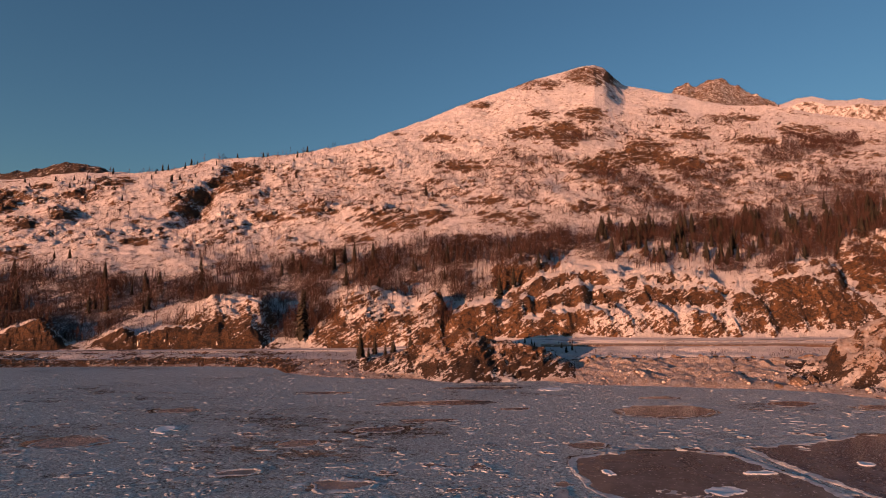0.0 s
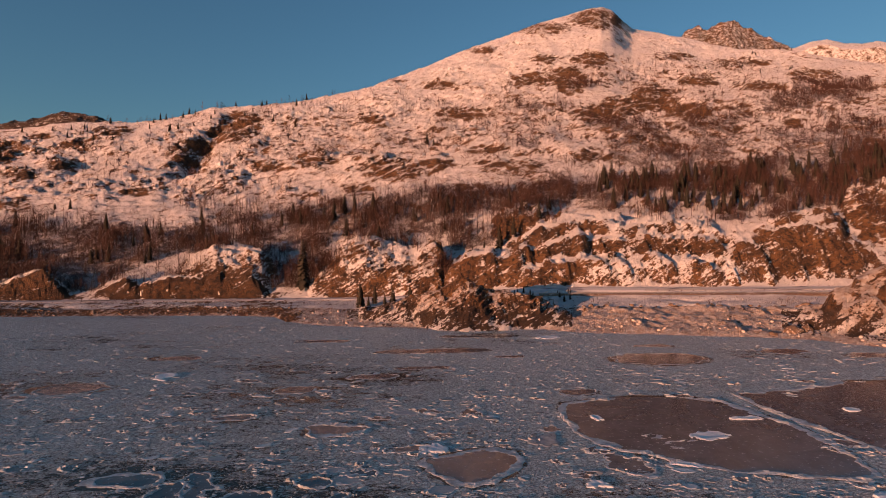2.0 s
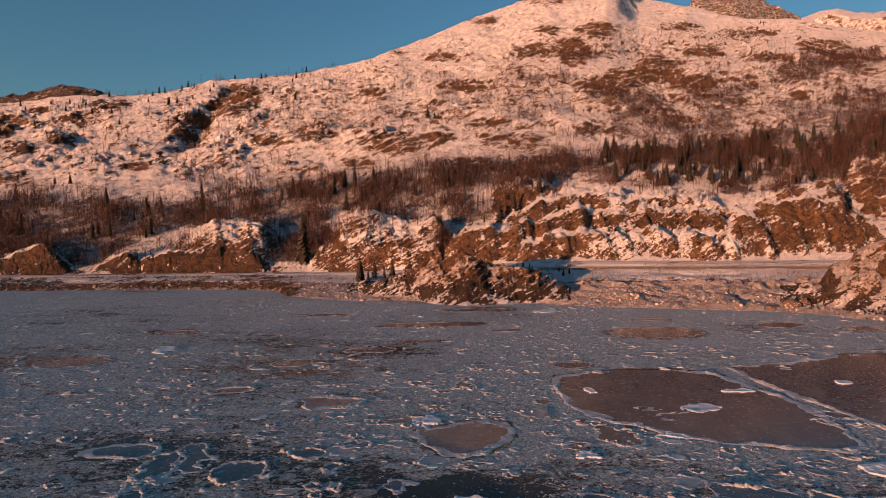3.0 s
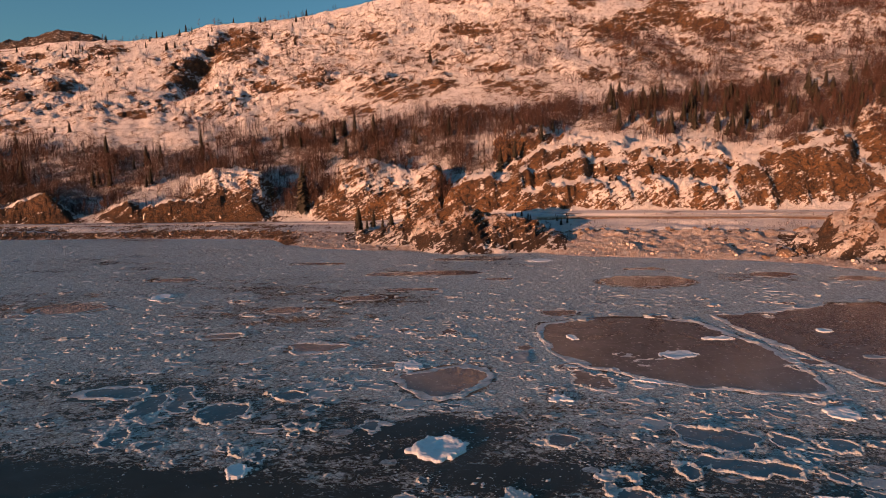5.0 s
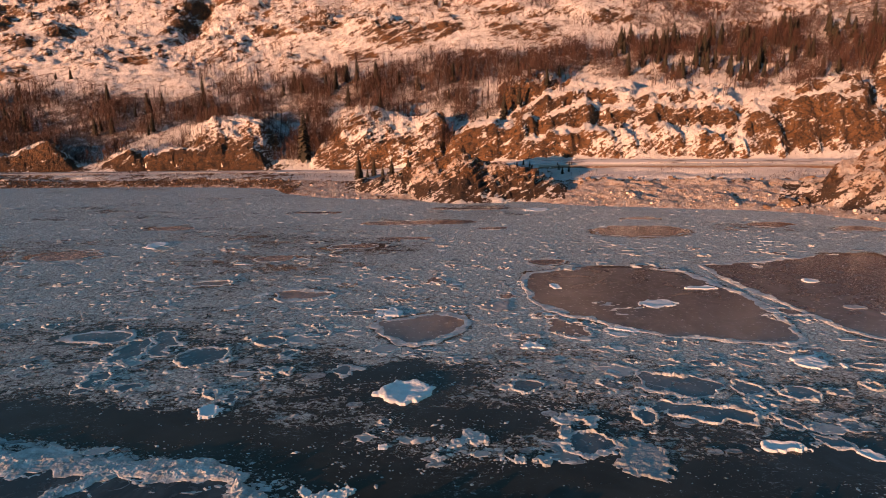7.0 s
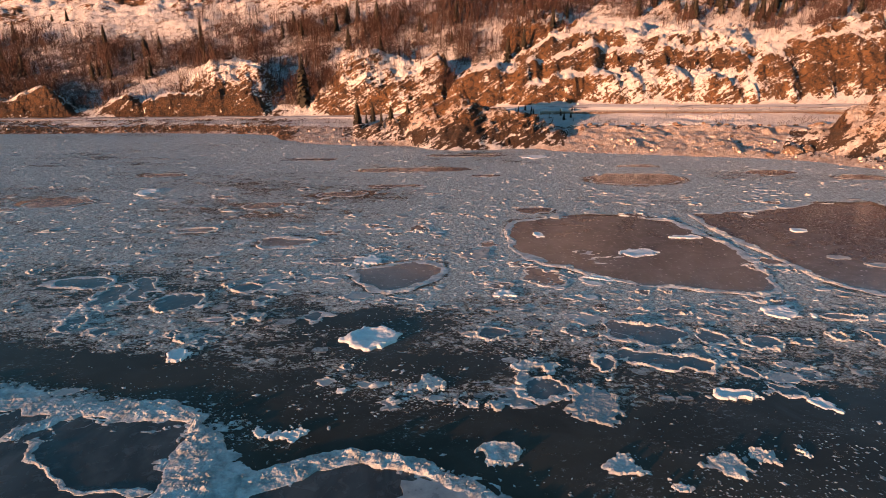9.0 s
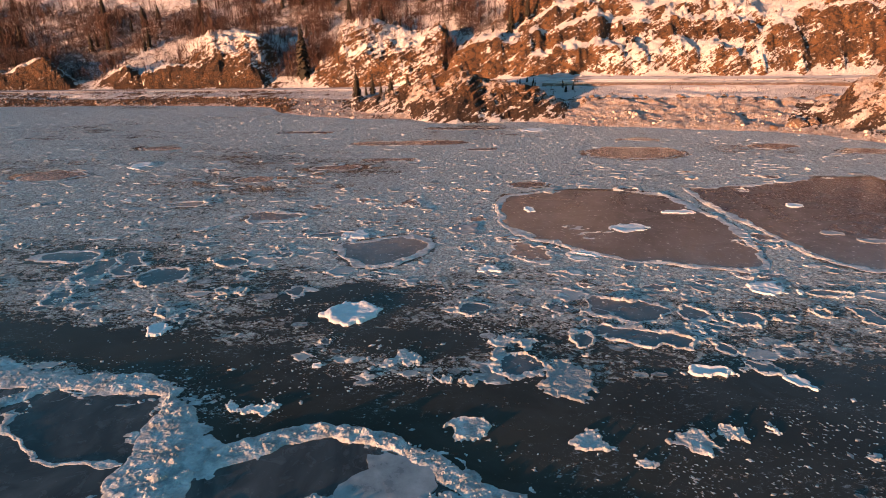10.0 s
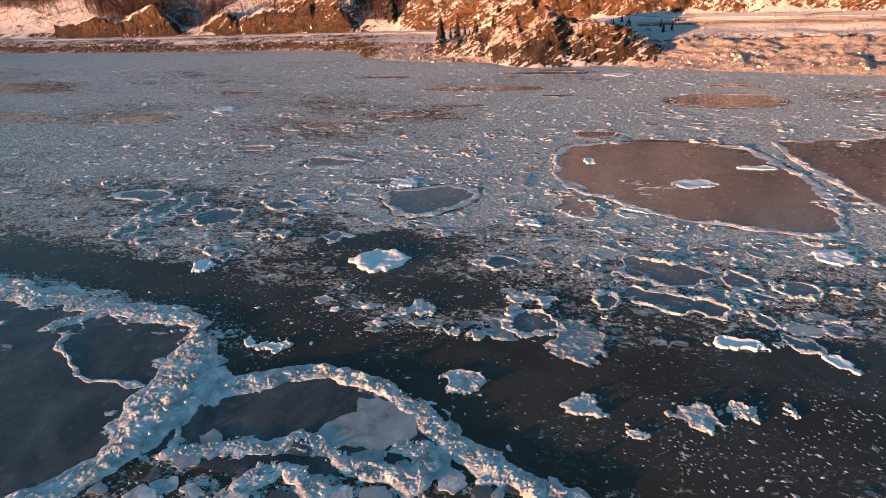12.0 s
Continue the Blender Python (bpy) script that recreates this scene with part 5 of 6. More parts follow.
def chunk_shape(seed, sides=7):
    """A low irregular lump of ice, about two metres across."""
    rng = random.Random(seed)
    verts, tris = [], []
    rads = [rng.uniform(0.7, 1.15) for _ in range(sides)]
    for ring, (f, h) in enumerate(((1.0, -0.25), (0.82, 0.6))):
        for i in range(sides):
            t = i * 2 * math.pi / sides + ring * 0.2
            r = rads[i] * f * rng.uniform(0.85, 1.1)
            verts.append((r * math.cos(t), r * math.sin(t), h * (1 if ring == 0 else rng.uniform(0.5, 1.4))))
    verts.append((0, 0, rng.uniform(0.3, 1.0)))
    top = len(verts) - 1
    for ring in (0,):
        for i in range(sides):
            j = (i + 1) % sides
            a, b = ring * sides, (ring + 1) * sides
            tris += [(a + i, a + j, b + j), (a + i, b + j, b + i)]
    for i in range(sides):
        tris.append((sides + i, sides + (i + 1) % sides, top))
    return np.array(verts), np.array(tris)


CHUNKS = [chunk_shape(i, 5 + i % 3) for i in range(8)]


def build_brash():
    """Small pieces of ice all over the river."""
    n = 200000
    y = 14 + 212 * rng_np.uniform(0, 1, n) ** 0.85
    x = rng_np.uniform(-1, 1, n) * (30 + y * 0.85) - 2
    k, d = from_world(x, y)
    cover = ice_cover(x, y)
    keep = (rng_np.uniform(0, 1, n) < np.clip((cover - 0.20) * 0.36, 0.003, 0.24) * (1 - 0.35 * step(45, 70, y) - 0.35 * step(90, 150, y))) & (d < curve(SHORE, k, 1) + 1)
    for row in DARK_POOLS:
        keep &= (in_ellipse(x, y, row, 0.05) < 0.5) | (rng_np.uniform(0, 1, n) < 0.03)
    x, y = x[keep], y[keep]
    n = len(x)
    size = 0.09 + 0.13 * rng_np.pareto(2.2, n).clip(0, 6)
    size *= 0.85 + 0.35 * step(60, 160, y)
    turn = flow_angle(x, y) + rng_np.normal(0, 0.9, n)
    long = rng_np.uniform(0.9, 1.5, n)
    high = (0.025 + 0.10 * rng_np.uniform(0, 1, n) ** 4) * (0.5 + size) * (1 - 0.3 * step(60, 120, y))
    pick = rng_np.integers(0, len(CHUNKS), n)
    vs, ts, base = [], [], 0
    for i, (cv, ct) in enumerate(CHUNKS):
        m = pick == i
        v, t = scatter(cv, ct, x[m], y[m], 0 * x[m], turn[m], size[m] * long[m], size[m] / long[m] ** 0.5, high[m])
        vs.append(v), ts.append(t + base)
        base += len(v)
    # fine chips in streaks on the near water
    m = 95000
    cy = 15 + 60 * rng_np.uniform(0, 1, m)
    cx = rng_np.uniform(-1.0, 1.0, m) * (cy + 24) + 4
    a = np.radians(-8.0)
    streak = fbm((cx * np.cos(a) + cy * np.sin(a)) * 0.35, -cx * np.sin(a) + cy * np.cos(a), 5.0, 4, 331)
    ok = rng_np.uniform(0, 1, m) < np.clip(0.06 + 1.3 * streak, 0.03, 0.7) * (0.35 + 0.65 * step(0.1, 0.4, ice_cover(cx, cy)))
    for row in DARK_POOLS:
        ok &= in_ellipse(cx, cy, row, 0.05) < 0.5
    cx, cy = cx[ok], cy[ok]
    chip = chunk_shape(50, 4)
    flat = rng_np.uniform(0.008, 0.03, len(cx))
    span = 0.05 + 0.05 * rng_np.pareto(2.5, len(cx)).clip(0, 5)
    v, t = scatter(*chip, cx, cy, 0 * cx, flow_angle(cx, cy) + rng_np.normal(0, 0.6, len(cx)), span * 1.6, span, flat)
    vs.append(v), ts.append(t + base)
    ob = new("brash_ice", tri_mesh("brash_ice", np.concatenate(vs), np.concatenate(ts), BRASH_ICE))
    return tagged(ob, "small broken pieces of grey drift ice on the river", "drift ice", kind="stuff")


build_brash()


def pan_shape(seed, sides=9):
    """A thin flat pan of ice with a slightly raised edge."""
    rng = random.Random(seed)
    rads = [rng.uniform(0.65, 1.2) for _ in range(sides)]
    verts = []
    for f, h in ((1.0, -0.3), (0.97, 0.9), (0.78, 0.45)):
        for i in range(sides):
            t = i * 2 * math.pi / sides
            verts.append((rads[i] * f * math.cos(t), rads[i] * f * math.sin(t), h * rng.uniform(0.6, 1.5) if h > 0 else h))
    verts.append((0, 0, 0.4))
    tris = []
    for r in (0, 1):
        for i in range(sides):
            j = (i + 1) % sides
            tris += [(r * sides + i, r * sides + j, (r + 1) * sides + j), (r * sides + i, (r + 1) * sides + j, (r + 1) * sides + i)]
    tris += [(2 * sides + i, 2 * sides + (i + 1) % sides, 3 * sides) for i in range(sides)]
    return np.array(verts), np.array(tris)


def make_pan_ice():
    m = Mat("grey_pan_ice")
    shade = m.t.nodes.new("ShaderNodeObjectInfo").outputs["Random"]
    grain = m.noise(4.0, 4, 0.65)
    col = m.mix(shade, (0.22, 0.23, 0.225), (0.60, 0.62, 0.60))
    return m.done(m.mix(m.ramp(m.noise(2.2, 6, 0.8), [(0.42, 0.0), (0.60, 0.8)]), col, (0.10, 0.10, 0.095)), 0.55, m.bump(grain, 0.6, 0.08))


PAN_ICE = make_pan_ice()


def build_pans():
    """Flat pans of slush ice, crowded together where the ice is dense."""
    n = 9000
    y = rng_np.uniform(26, 200, n)
    x = rng_np.uniform(-0.95, 0.95, n) * (y + 15) + 2
    k, d = from_world(x, y)
    keep = (rng_np.uniform(0, 1, n) < np.clip(ice_cover(x, y) - 0.18, 0.0, 0.6)) & (d < curve(SHORE, k, 1) - 2)
    for row in DARK_POOLS:
        keep &= in_ellipse(x, y, row, 0.1) < 0.3
    x, y = x[keep], y[keep]
    n = len(x)
    size = 0.20 + 0.22 * rng_np.pareto(2.4, n).clip(0, 3.5)
    vs, ts, base = [], [], 0
    kind = rng_np.integers(0, 6, n)
    turn, long, high = flow_angle(x, y) + rng_np.normal(0, 0.3, n), rng_np.uniform(1.0, 1.7, n), rng_np.uniform(0.03, 0.10, n)
    near = y < np.sort(y)[280]
    singles = [tri_mesh("slush_pan", *pan_shape(140 + i), PAN_ICE) for i in range(6)]
    for i in np.flatnonzero(near):
        ob = tagged(new("slush_pan", singles[kind[i]]), "flat grey pan of slush ice with a raised edge", "ice pan", "slush pans")
        ob.location, ob.rotation_euler, ob.scale = (x[i], y[i], 0), (0, 0, turn[i]), (size[i] * long[i], size[i] * 0.8, high[i])
    for i in range(6):
        m = (kind == i) & ~near
        v, t = scatter(*pan_shape(140 + i), x[m], y[m], 0 * x[m], turn[m], size[m] * long[m], size[m] * 0.8, high[m])
        vs.append(v), ts.append(t + base)
        base += len(v)
    tagged(new("slush_pans", tri_mesh("slush_pans", np.concatenate(vs), np.concatenate(ts), BRASH_ICE)), "flat grey pans of slush ice crowded on the river", "drift ice", kind="stuff")


build_pans()


def rubble(x, y, seed):
    return 0.45 * blocks(x, y, 0.85, seed, 1.5, 0.5) + 0.40 * blocks(x, y, 0.42, seed + 20, 1.5, -0.5) + 0.25 * blocks(x, y, 0.22, seed + 40, 1.3, 0.2)


def relief(name, x0, x1, y0, y1, cell, height, material, cx=0.0, cy=0.0, smooth=False):
    """A mesh of the ground plan where height(x, y) is above zero."""
    x, y = np.meshgrid(np.arange(x0, x1 + cell, cell), np.arange(y0, y1 + cell, cell))
    z = height(x, y)
    rows_, cols = x.shape
    idx = np.arange(rows_ * cols).reshape(rows_, cols)
    quads = np.stack([idx[:-1, :-1], idx[:-1, 1:], idx[1:, 1:], idx[1:, :-1]], -1).reshape(-1, 4)
    live = (z > 0.004).ravel()
    quads = quads[live[quads].any(1)]
    z = np.where(z > 0.004, z, -0.06)
    used, inverse = np.unique(quads, return_inverse=True)
    verts = np.stack([x.ravel()[used] - cx, y.ravel()[used] - cy, z.ravel()[used]], -1)
    return mesh_of(name, verts, inverse.reshape(-1, 4).tolist(), material, smooth)


def inset(x, y, row, seed, rough):
    """Metres inside the uneven edge of a floe (negative outside)."""
    cx, cy, a, b, turn = row
    if row in OUTLINES:
        return inside_outline(x, y, OUTLINES[row]) + 0.9 * fbm(x, y, 6.0, 3, seed) + 0.4 * fbm(x, y, 1.8, 3, seed + 5)
    c, s = math.cos(radians(turn)), math.sin(radians(turn))
    px, py = (x - cx) * c + (y - cy) * s, -(x - cx) * s + (y - cy) * c
    r = np.hypot(px / a, py / b) + 1e-6
    size = math.sqrt(a * b)
    edge = 1 + rough * (1.6 * fbm(x, y, size * 1.1, 2, seed) + 0.9 * fbm(x, y, size * 0.35, 3, seed + 5))
    return (edge - r) * np.hypot(px, py) / r


def ring_floe(row, seed, rim=0.35, wide=0.8, label="", group="", rough=0.25, cell=0.12):
    """A floe: a flat sheet of refrozen ice within a broken rim of rubble."""
    cx, cy, a, b, turn = row
    root = tagged(new("ice_floe"), label, "ice floe", group)
    root.location = (cx, cy, 0)
    reach = max(a, b) * 1.3 + 0.6
    wide = min(wide, 0.42 * min(a, b))
    lean = radians(SUN_BEARING + 90)

    def rim_height(x, y):
        e = inset(x, y, row, seed, rough)
        w = wide * np.clip(1 + 0.9 * fbm(x, y, 3.2, 3, seed + 31), 0.45, 2.0)
        f = np.clip(e / w, 0, 1)
        body = np.sin(np.pi * f) ** 0.6 * np.clip(0.6 + 1.5 * fbm(x, y, 3.4, 3, seed + 33), 0.25, 1.6)
        return rim * (body * rubble(x, y, seed + 50) * 1.3) + 0.03 * (f > 0.02) * (f < 0.98)

    part("rim", relief("rim", cx - reach, cx + reach, cy - reach, cy + reach, cell, rim_height, RIM_ICE, cx, cy), root, "broken frosted rim of ice rubble")

    def sheet_height(x, y):
        e = inset(x, y, row, seed, rough)
        return np.where(e > 0.12 * wide, 0.03 + 0.012 * fbm(x, y, 1.2, 2, seed + 70) + 0.05 * np.clip(fbm(x, y, 1.6, 4, seed + 71) - 0.30, 0, 1), 0.0)

    part("sheet", relief("sheet", cx - reach, cx + reach, cy - reach, cy + reach, max(cell * 2, reach / 24), sheet_height, SHEET_ICE, cx, cy, True), root)
    return root


for i, row in enumerate(DARK_POOLS):
    near = row[1] < 100
    ring_floe(row, 400 + 9 * i, 0.20 if near else 0.10, 1.25 if near else 0.7,
              "wide sheet of dark refrozen ice with a frosted rim" if near else "flat dark sheet of refrozen ice among slush", "refrozen ice sheets", 0.22, 0.15 if near else 0.30)
for i, row in enumerate(RINGED):
    ring_floe(row, 700 + 9 * i, 0.21, 0.70, "round pancake floe with a rubbly pale rim", "pancake floes", 0.38, 0.10)


def white_floe(row, seed, high, material, label, name="ice_block", category="ice floe", group="white floes", rough=0.3, broken=0.0):
    """A thick floe with steep sides and a lumpy top."""
    cx, cy, a, b, turn = row
    root = tagged(new(name), label, category, group)
    root.location = (cx, cy, 0)
    reach = max(a, b) * 1.4 + 0.4

    def height(x, y):
        e = inset(x, y, row, seed, rough)
        size = min(a, b)
        rise = step(0.0, 0.16, e)
        rimmed = 0.55 + 0.55 * np.exp(-((e - 0.28 * size) / (0.30 * size)) ** 2)
        top = (1 - broken) * (0.62 + 0.5 * fbm(x, y, 1.5, 3, seed + 2) + 0.3 * lumps(x, y, 1.1, seed + 4, 0.6, 1.5)) + broken * 1.1 * rubble(x, y, seed + 6)
        hole = 1 - broken * step(0.05, 0.35, -fbm(x, y, 1.1, 3, seed + 8)) * (e < 0.6 * size)
        return rise * high * np.clip(rimmed * top, 0.06, 2) * hole

    part("block", relief("block", cx - reach, cx + reach, cy - reach, cy + reach, 0.09 if cy < 70 else 0.14, height, material, cx, cy), root)
    return root


for i, row in enumerate(WHITE_FLOES):
    high = 0.42 if i == 0 else 0.26 if i in (1, 4, 6) else 0.20
    white_floe(row, 1100 + 11 * i, high if i not in (2, 9, 11) else 0.14, CLEAN_ICE if i in (2, 9, 11) else WHITE_ICE,
               "pale blue flat floe of clean ice" if i in (2, 9, 11) else "thick white floe with a lumpy snow-covered top", rough=0.35)
for i, row in enumerate(CLUMPS):
    white_floe(row, 1500 + 11 * i, 0.26, BRASH_ICE if i % 3 else RIM_ICE, "clump of grey frozen slush drifting in dark water", "slush_clump", "ice clump", "slush clumps", 0.6, 0.8)


def pressure_ridge(name, rows, high, label, cell=0.12, seed=0):
    """A ridge of piled ice rubble along a line of place and half-width."""
    pts = np.array(rows)
    pad = pts[:, 2].max() * 1.6 + 0.6

    def height(x, y):
        wx, wy = x + 0.9 * fbm(x, y, 2.4, 4, seed + 1), y + 0.9 * fbm(x, y, 2.4, 4, seed + 2)
        best = np.full(x.shape, -9.0)
        for (ax, ay, aw), (bx, by, bw) in zip(rows, rows[1:]):
            ex, ey = bx - ax, by - ay
            t = np.clip(((wx - ax) * ex + (wy - ay) * ey) / (ex * ex + ey * ey), 0, 1)
            best = np.maximum(best, 1 - np.hypot(wx - ax - ex * t, wy - ay - ey * t) / (aw + (bw - aw) * t))
        body = np.clip(best * 1.8, 0, 1) ** 0.5 * np.clip(0.85 + 0.9 * fbm(x, y, 3.5, 3, seed + 25), 0.25, 1.6)
        apron = step(-0.8, 0.0, best) * np.clip(fbm(x, y, 1.4, 4, seed + 46) - 0.12, 0, 1) * 0.7
        return np.where(best > 0, 0.05 + 0.82 * high * body * rubble(x, y, seed + 60) * 1.25, apron * rubble(x, y, seed + 80))

    mesh = relief(name, pts[:, 0].min() - pad, pts[:, 0].max() + pad, pts[:, 1].min() - pad, pts[:, 1].max() + pad, cell, height, RIM_ICE)
    return tagged(new(name, mesh), label, "ice ridge", "pressure ridges")


RIDGES = [
    (RIDGE_TRUNK, 0.50, "broad pressure ridge of piled pale ice rubble"), (RIDGE_WEST, 0.42, "long pressure ridge of frosted ice rubble beside open water"),
    (RIDGE_SPUR, 0.32, "low spur of stacked ice plates on dark ice"), (RIDGE_EAST, 0.38, "curved ridge of ice rubble along dark new ice"),
    (RIDGE_SOUTH, 0.28, "broken ridge of small ice blocks and slabs"), (RIDGE_LOW, 0.28, "heap of pale ice rubble among slabs"),
    (RIDGE_THIN, 0.25, "thin line of frosted ice on new ice"), (RIDGE_RIM, 0.22, "thin raised edge round a dark ice sheet"),
]
ridges = [pressure_ridge("pressure_ridge", rows, high, label, 0.10, 2000 + 150 * i) for i, (rows, high, label) in enumerate(RIDGES)]


def ice_block_mesh(seed):
    v, t = chunk_shape(seed, 5)
    v = v * np.array((0.5, 0.4, 0.55))
    return tri_mesh("block", v, t, RIM_ICE)


BLOCKS = [ice_block_mesh(90 + i) for i in range(6)]
block_rng = random.Random(8)
for ridge, (rows, high, _) in zip(ridges[:6], RIDGES):
    for _ in range(int(14 * len(rows))):
        i = block_rng.randrange(len(rows) - 1)
        f = block_rng.random()
        ax, ay, aw = (p * (1 - f) + q * f for p, q in zip(rows[i], rows[i + 1]))
        off, t = aw * block_rng.uniform(-1, 1) * 0.95, block_rng.uniform(0, 6.28)
        ob = part("block", block_rng.choice(BLOCKS), ridge)
        s = block_rng.uniform(0.12, 0.40)
        inside = 1 - abs(off) / aw
        ob.location = (ax + off * math.cos(t), ay + off * math.sin(t), 0.03 + high * 0.5 * inside ** 0.5)
        ob.rotation_euler = (block_rng.uniform(-.5, .5), block_rng.uniform(-.5, .5), block_rng.uniform(0, 6.28))
        ob.scale = (s * 1.3, s, s * 0.6)


def ice_plate(rows, material, label, thick=0.12):
    """A flat slab of ice with an uneven edge."""
    cx, cy = sum(r[0] for r in rows) / len(rows), sum(r[1] for r in rows) / len(rows)
    ring = []
    n = len(rows)
    for i in range(n):
        for f in (0, 0.25, 0.5, 0.75):
            px = rows[i][0] * (1 - f) + rows[(i + 1) % n][0] * f
            py = rows[i][1] * (1 - f) + rows[(i + 1) % n][1] * f
            ring.append((px + noise.noise((px * 1.7, py * 1.7, 1)) * 0.28 - cx, py + noise.noise((px * 1.7, py * 1.7, 5)) * 0.28 - cy))
    m = len(ring)
    verts = [(px, py, -0.05) for px, py in ring] + [(px, py, thick) for px, py in ring] + [(0, 0, thick + 0.02)]
    faces = [(i, (i + 1) % m, m + (i + 1) % m, m + i) for i in range(m)] + [(m + i, m + (i + 1) % m, 2 * m) for i in range(m)]
    root = tagged(new("ice_slab"), label, "ice slab", "ice slabs")
    root.location = (cx, cy, 0)
    part("slab", mesh_of("slab", verts, faces, material), root)
    return root


NEW_SHEET = [(-43.4, 40.0), (-31.5, 39.0), (-21.1, 38.2), (-11.2, 37.0), (-7.2, 34.6), (-5.5, 29.9), (-4.6, 26.0), (-5.1, 21.7), (-7.6, 17.8), (-18.8, 13.9), (-38.8, 13.8), (-52.1, 23.2), (-54.0, 37.7)]
LOOP_SHEET = [(-3.1, 28.7), (0.9, 30.5), (4.8, 32.4), (8.6, 31.8), (12.5, 30.0), (14.3, 27.8), (13.3, 24.9), (9.3, 23.5), (2.5, 22.4), (-3.3, 23.1)]
ice_plate(NEW_SHEET, NEW_ICE, "wide dark glassy sheet of new ice behind the ridge", 0.03)
ice_plate(LOOP_SHEET, NEW_ICE, "dark glassy new ice enclosed by the ridges", 0.025)
ice_plate(PLATE, CLEAN_ICE, "large pale grey slab of smooth ice")
ice_plate(PLATE_B, CLEAN_ICE, "pale grey slab of smooth ice between ridges")
ice_plate(PLATE_C, CLEAN_ICE, "pale grey slab of smooth ice between ridges")
slab_rng = random.Random(21)
for _ in range(46):
    cx, cy = slab_rng.uniform(-4, 20), slab_rng.uniform(17.5, 25)
    r = slab_rng.uniform(0.35, 1.2)
    n = slab_rng.randint(5, 7)
    rows = [(cx + r * slab_rng.uniform(0.6, 1.2) * math.cos(6.283 * i / n), cy + 0.8 * r * slab_rng.uniform(0.6, 1.2) * math.sin(6.283 * i / n), 0) for i in range(n)]
    ice_plate(rows, slab_rng.choice([CLEAN_ICE, RIM_ICE, SHEET_ICE]), "small broken slab of river ice", slab_rng.uniform(0.04, 0.16))


# pancakes: many small round floes
def pancake_meshes(seed):
    def rim_height(x, y):
        e = inset(x + seed * 9.0, y, (seed * 9.0, 0, 1, 1, 0), seed, 0.4)
        f = np.clip(e / 0.42, 0, 1)
        return 0.22 * np.sin(np.pi * f) ** 0.6 * np.clip(0.7 + 1.2 * fbm(x, y, 0.9, 3, seed + 3), 0, 1.5) * blocks(x + seed * 9.0, y, 0.28, seed + 11)

    def sheet_height(x, y):
        return np.where(inset(x + seed * 9.0, y, (seed * 9.0, 0, 1, 1, 0), seed, 0.4) > 0.05, 0.03, 0.0)

    return relief("rim", -1.5, 1.5, -1.5, 1.5, 0.10, rim_height, RIM_ICE), relief("sheet", -1.5, 1.5, -1.5, 1.5, 0.2, sheet_height, BRASH_ICE if seed % 2 else SHEET_ICE)


PANCAKES = [pancake_meshes(i) for i in range(6)]
made = 0
cake_rng = random.Random(77)
while made < 180:
    y = 27 + 95 * cake_rng.random() ** 1.1
    x = cake_rng.uniform(-0.85, 0.95) * y + 5
    cover = float(ice_cover(np.array([x]), np.array([y]))[0])
    if cake_rng.random() > cover * 1.1 or cover < 0.15:
        continue
    r = cake_rng.choice((0.5, 0.6, 0.8, 1.0, 1.5))
    root = tagged(new("pancake_ice"), "small round pancake of ice with a raised rim", "ice floe", "small pancakes")
    root.location = (x, y, 0)
    root.rotation_euler = (0, 0, float(flow_angle(np.array(x), np.array(y))) + cake_rng.uniform(-.4, .4))
    root.scale = (r * cake_rng.uniform(1.1, 2.0), r * cake_rng.uniform(0.7, 1.1), cake_rng.uniform(0.7, 1.2))
    rim, sheet = cake_rng.choice(PANCAKES)
    part("rim", rim, root)
    part("sheet", sheet, root)
    made += 1


# ---- along the road and the shore ----
def road_strip():
    """The highway on its bench under the cliffs, with packed snow."""
    ks = np.linspace(-2.0, 1.1, 420)
    foot = curve(FOOT, ks, 1)
    rows = []
    for off in (-8.6, -8.2, -5.2, -2.2, -1.8):
        x, y = to_world(ks, foot + off)
        z = smooth_base(ks, foot + off) + (0.16 if -8.5 < off < -2 else -0.1)
        rows.append(np.stack([x, y, z], -1))
    n = len(ks)
    faces = [(r * n + i, r * n + i + 1, (r + 1) * n + i + 1, (r + 1) * n + i) for r in range(4) for i in range(n - 1)]
    ob = new("road", mesh_of("road", np.concatenate(rows), faces, ASPHALT))
    return tagged(ob, "snowy asphalt highway along the foot of the cliffs", "road", kind="structure")


road_strip()


def railway(k0, k1):
    """A single track on dark ballast between the road and the bank."""
    ks = np.linspace(k0, k1, 160)
    middle = 0.42 * curve(BANK, ks, 1) + 0.58 * curve(FOOT, ks, 1)
    n = len(ks)

    def strip(offsets):
        rows = []
        for off, up in offsets:
            x, y = to_world(ks, middle + off)
            rows.append(np.stack([x, y, smooth_base(ks, middle + off) + up], -1))
        m = len(offsets)
        return np.concatenate(rows), [(r * n + i, r * n + i + 1, (r + 1) * n + i + 1, (r + 1) * n + i) for r in range(m - 1) for i in range(n - 1)]

    root = tagged(new("railway"), "single railway track on dark ballast in the snow", "railway", kind="structure")
    part("ballast", mesh_of("ballast", *strip(((-2.6, -0.1), (-1.5, 0.55), (1.5, 0.55), (2.4, -0.1))), STONE), root)
    for off in (-0.72, 0.72):
        part("rail", mesh_of("rail", *strip(((off - 0.05, 0.54), (off - 0.04, 0.70), (off + 0.04, 0.70), (off + 0.05, 0.54))), STEEL), root, "grey steel rail")
    return root


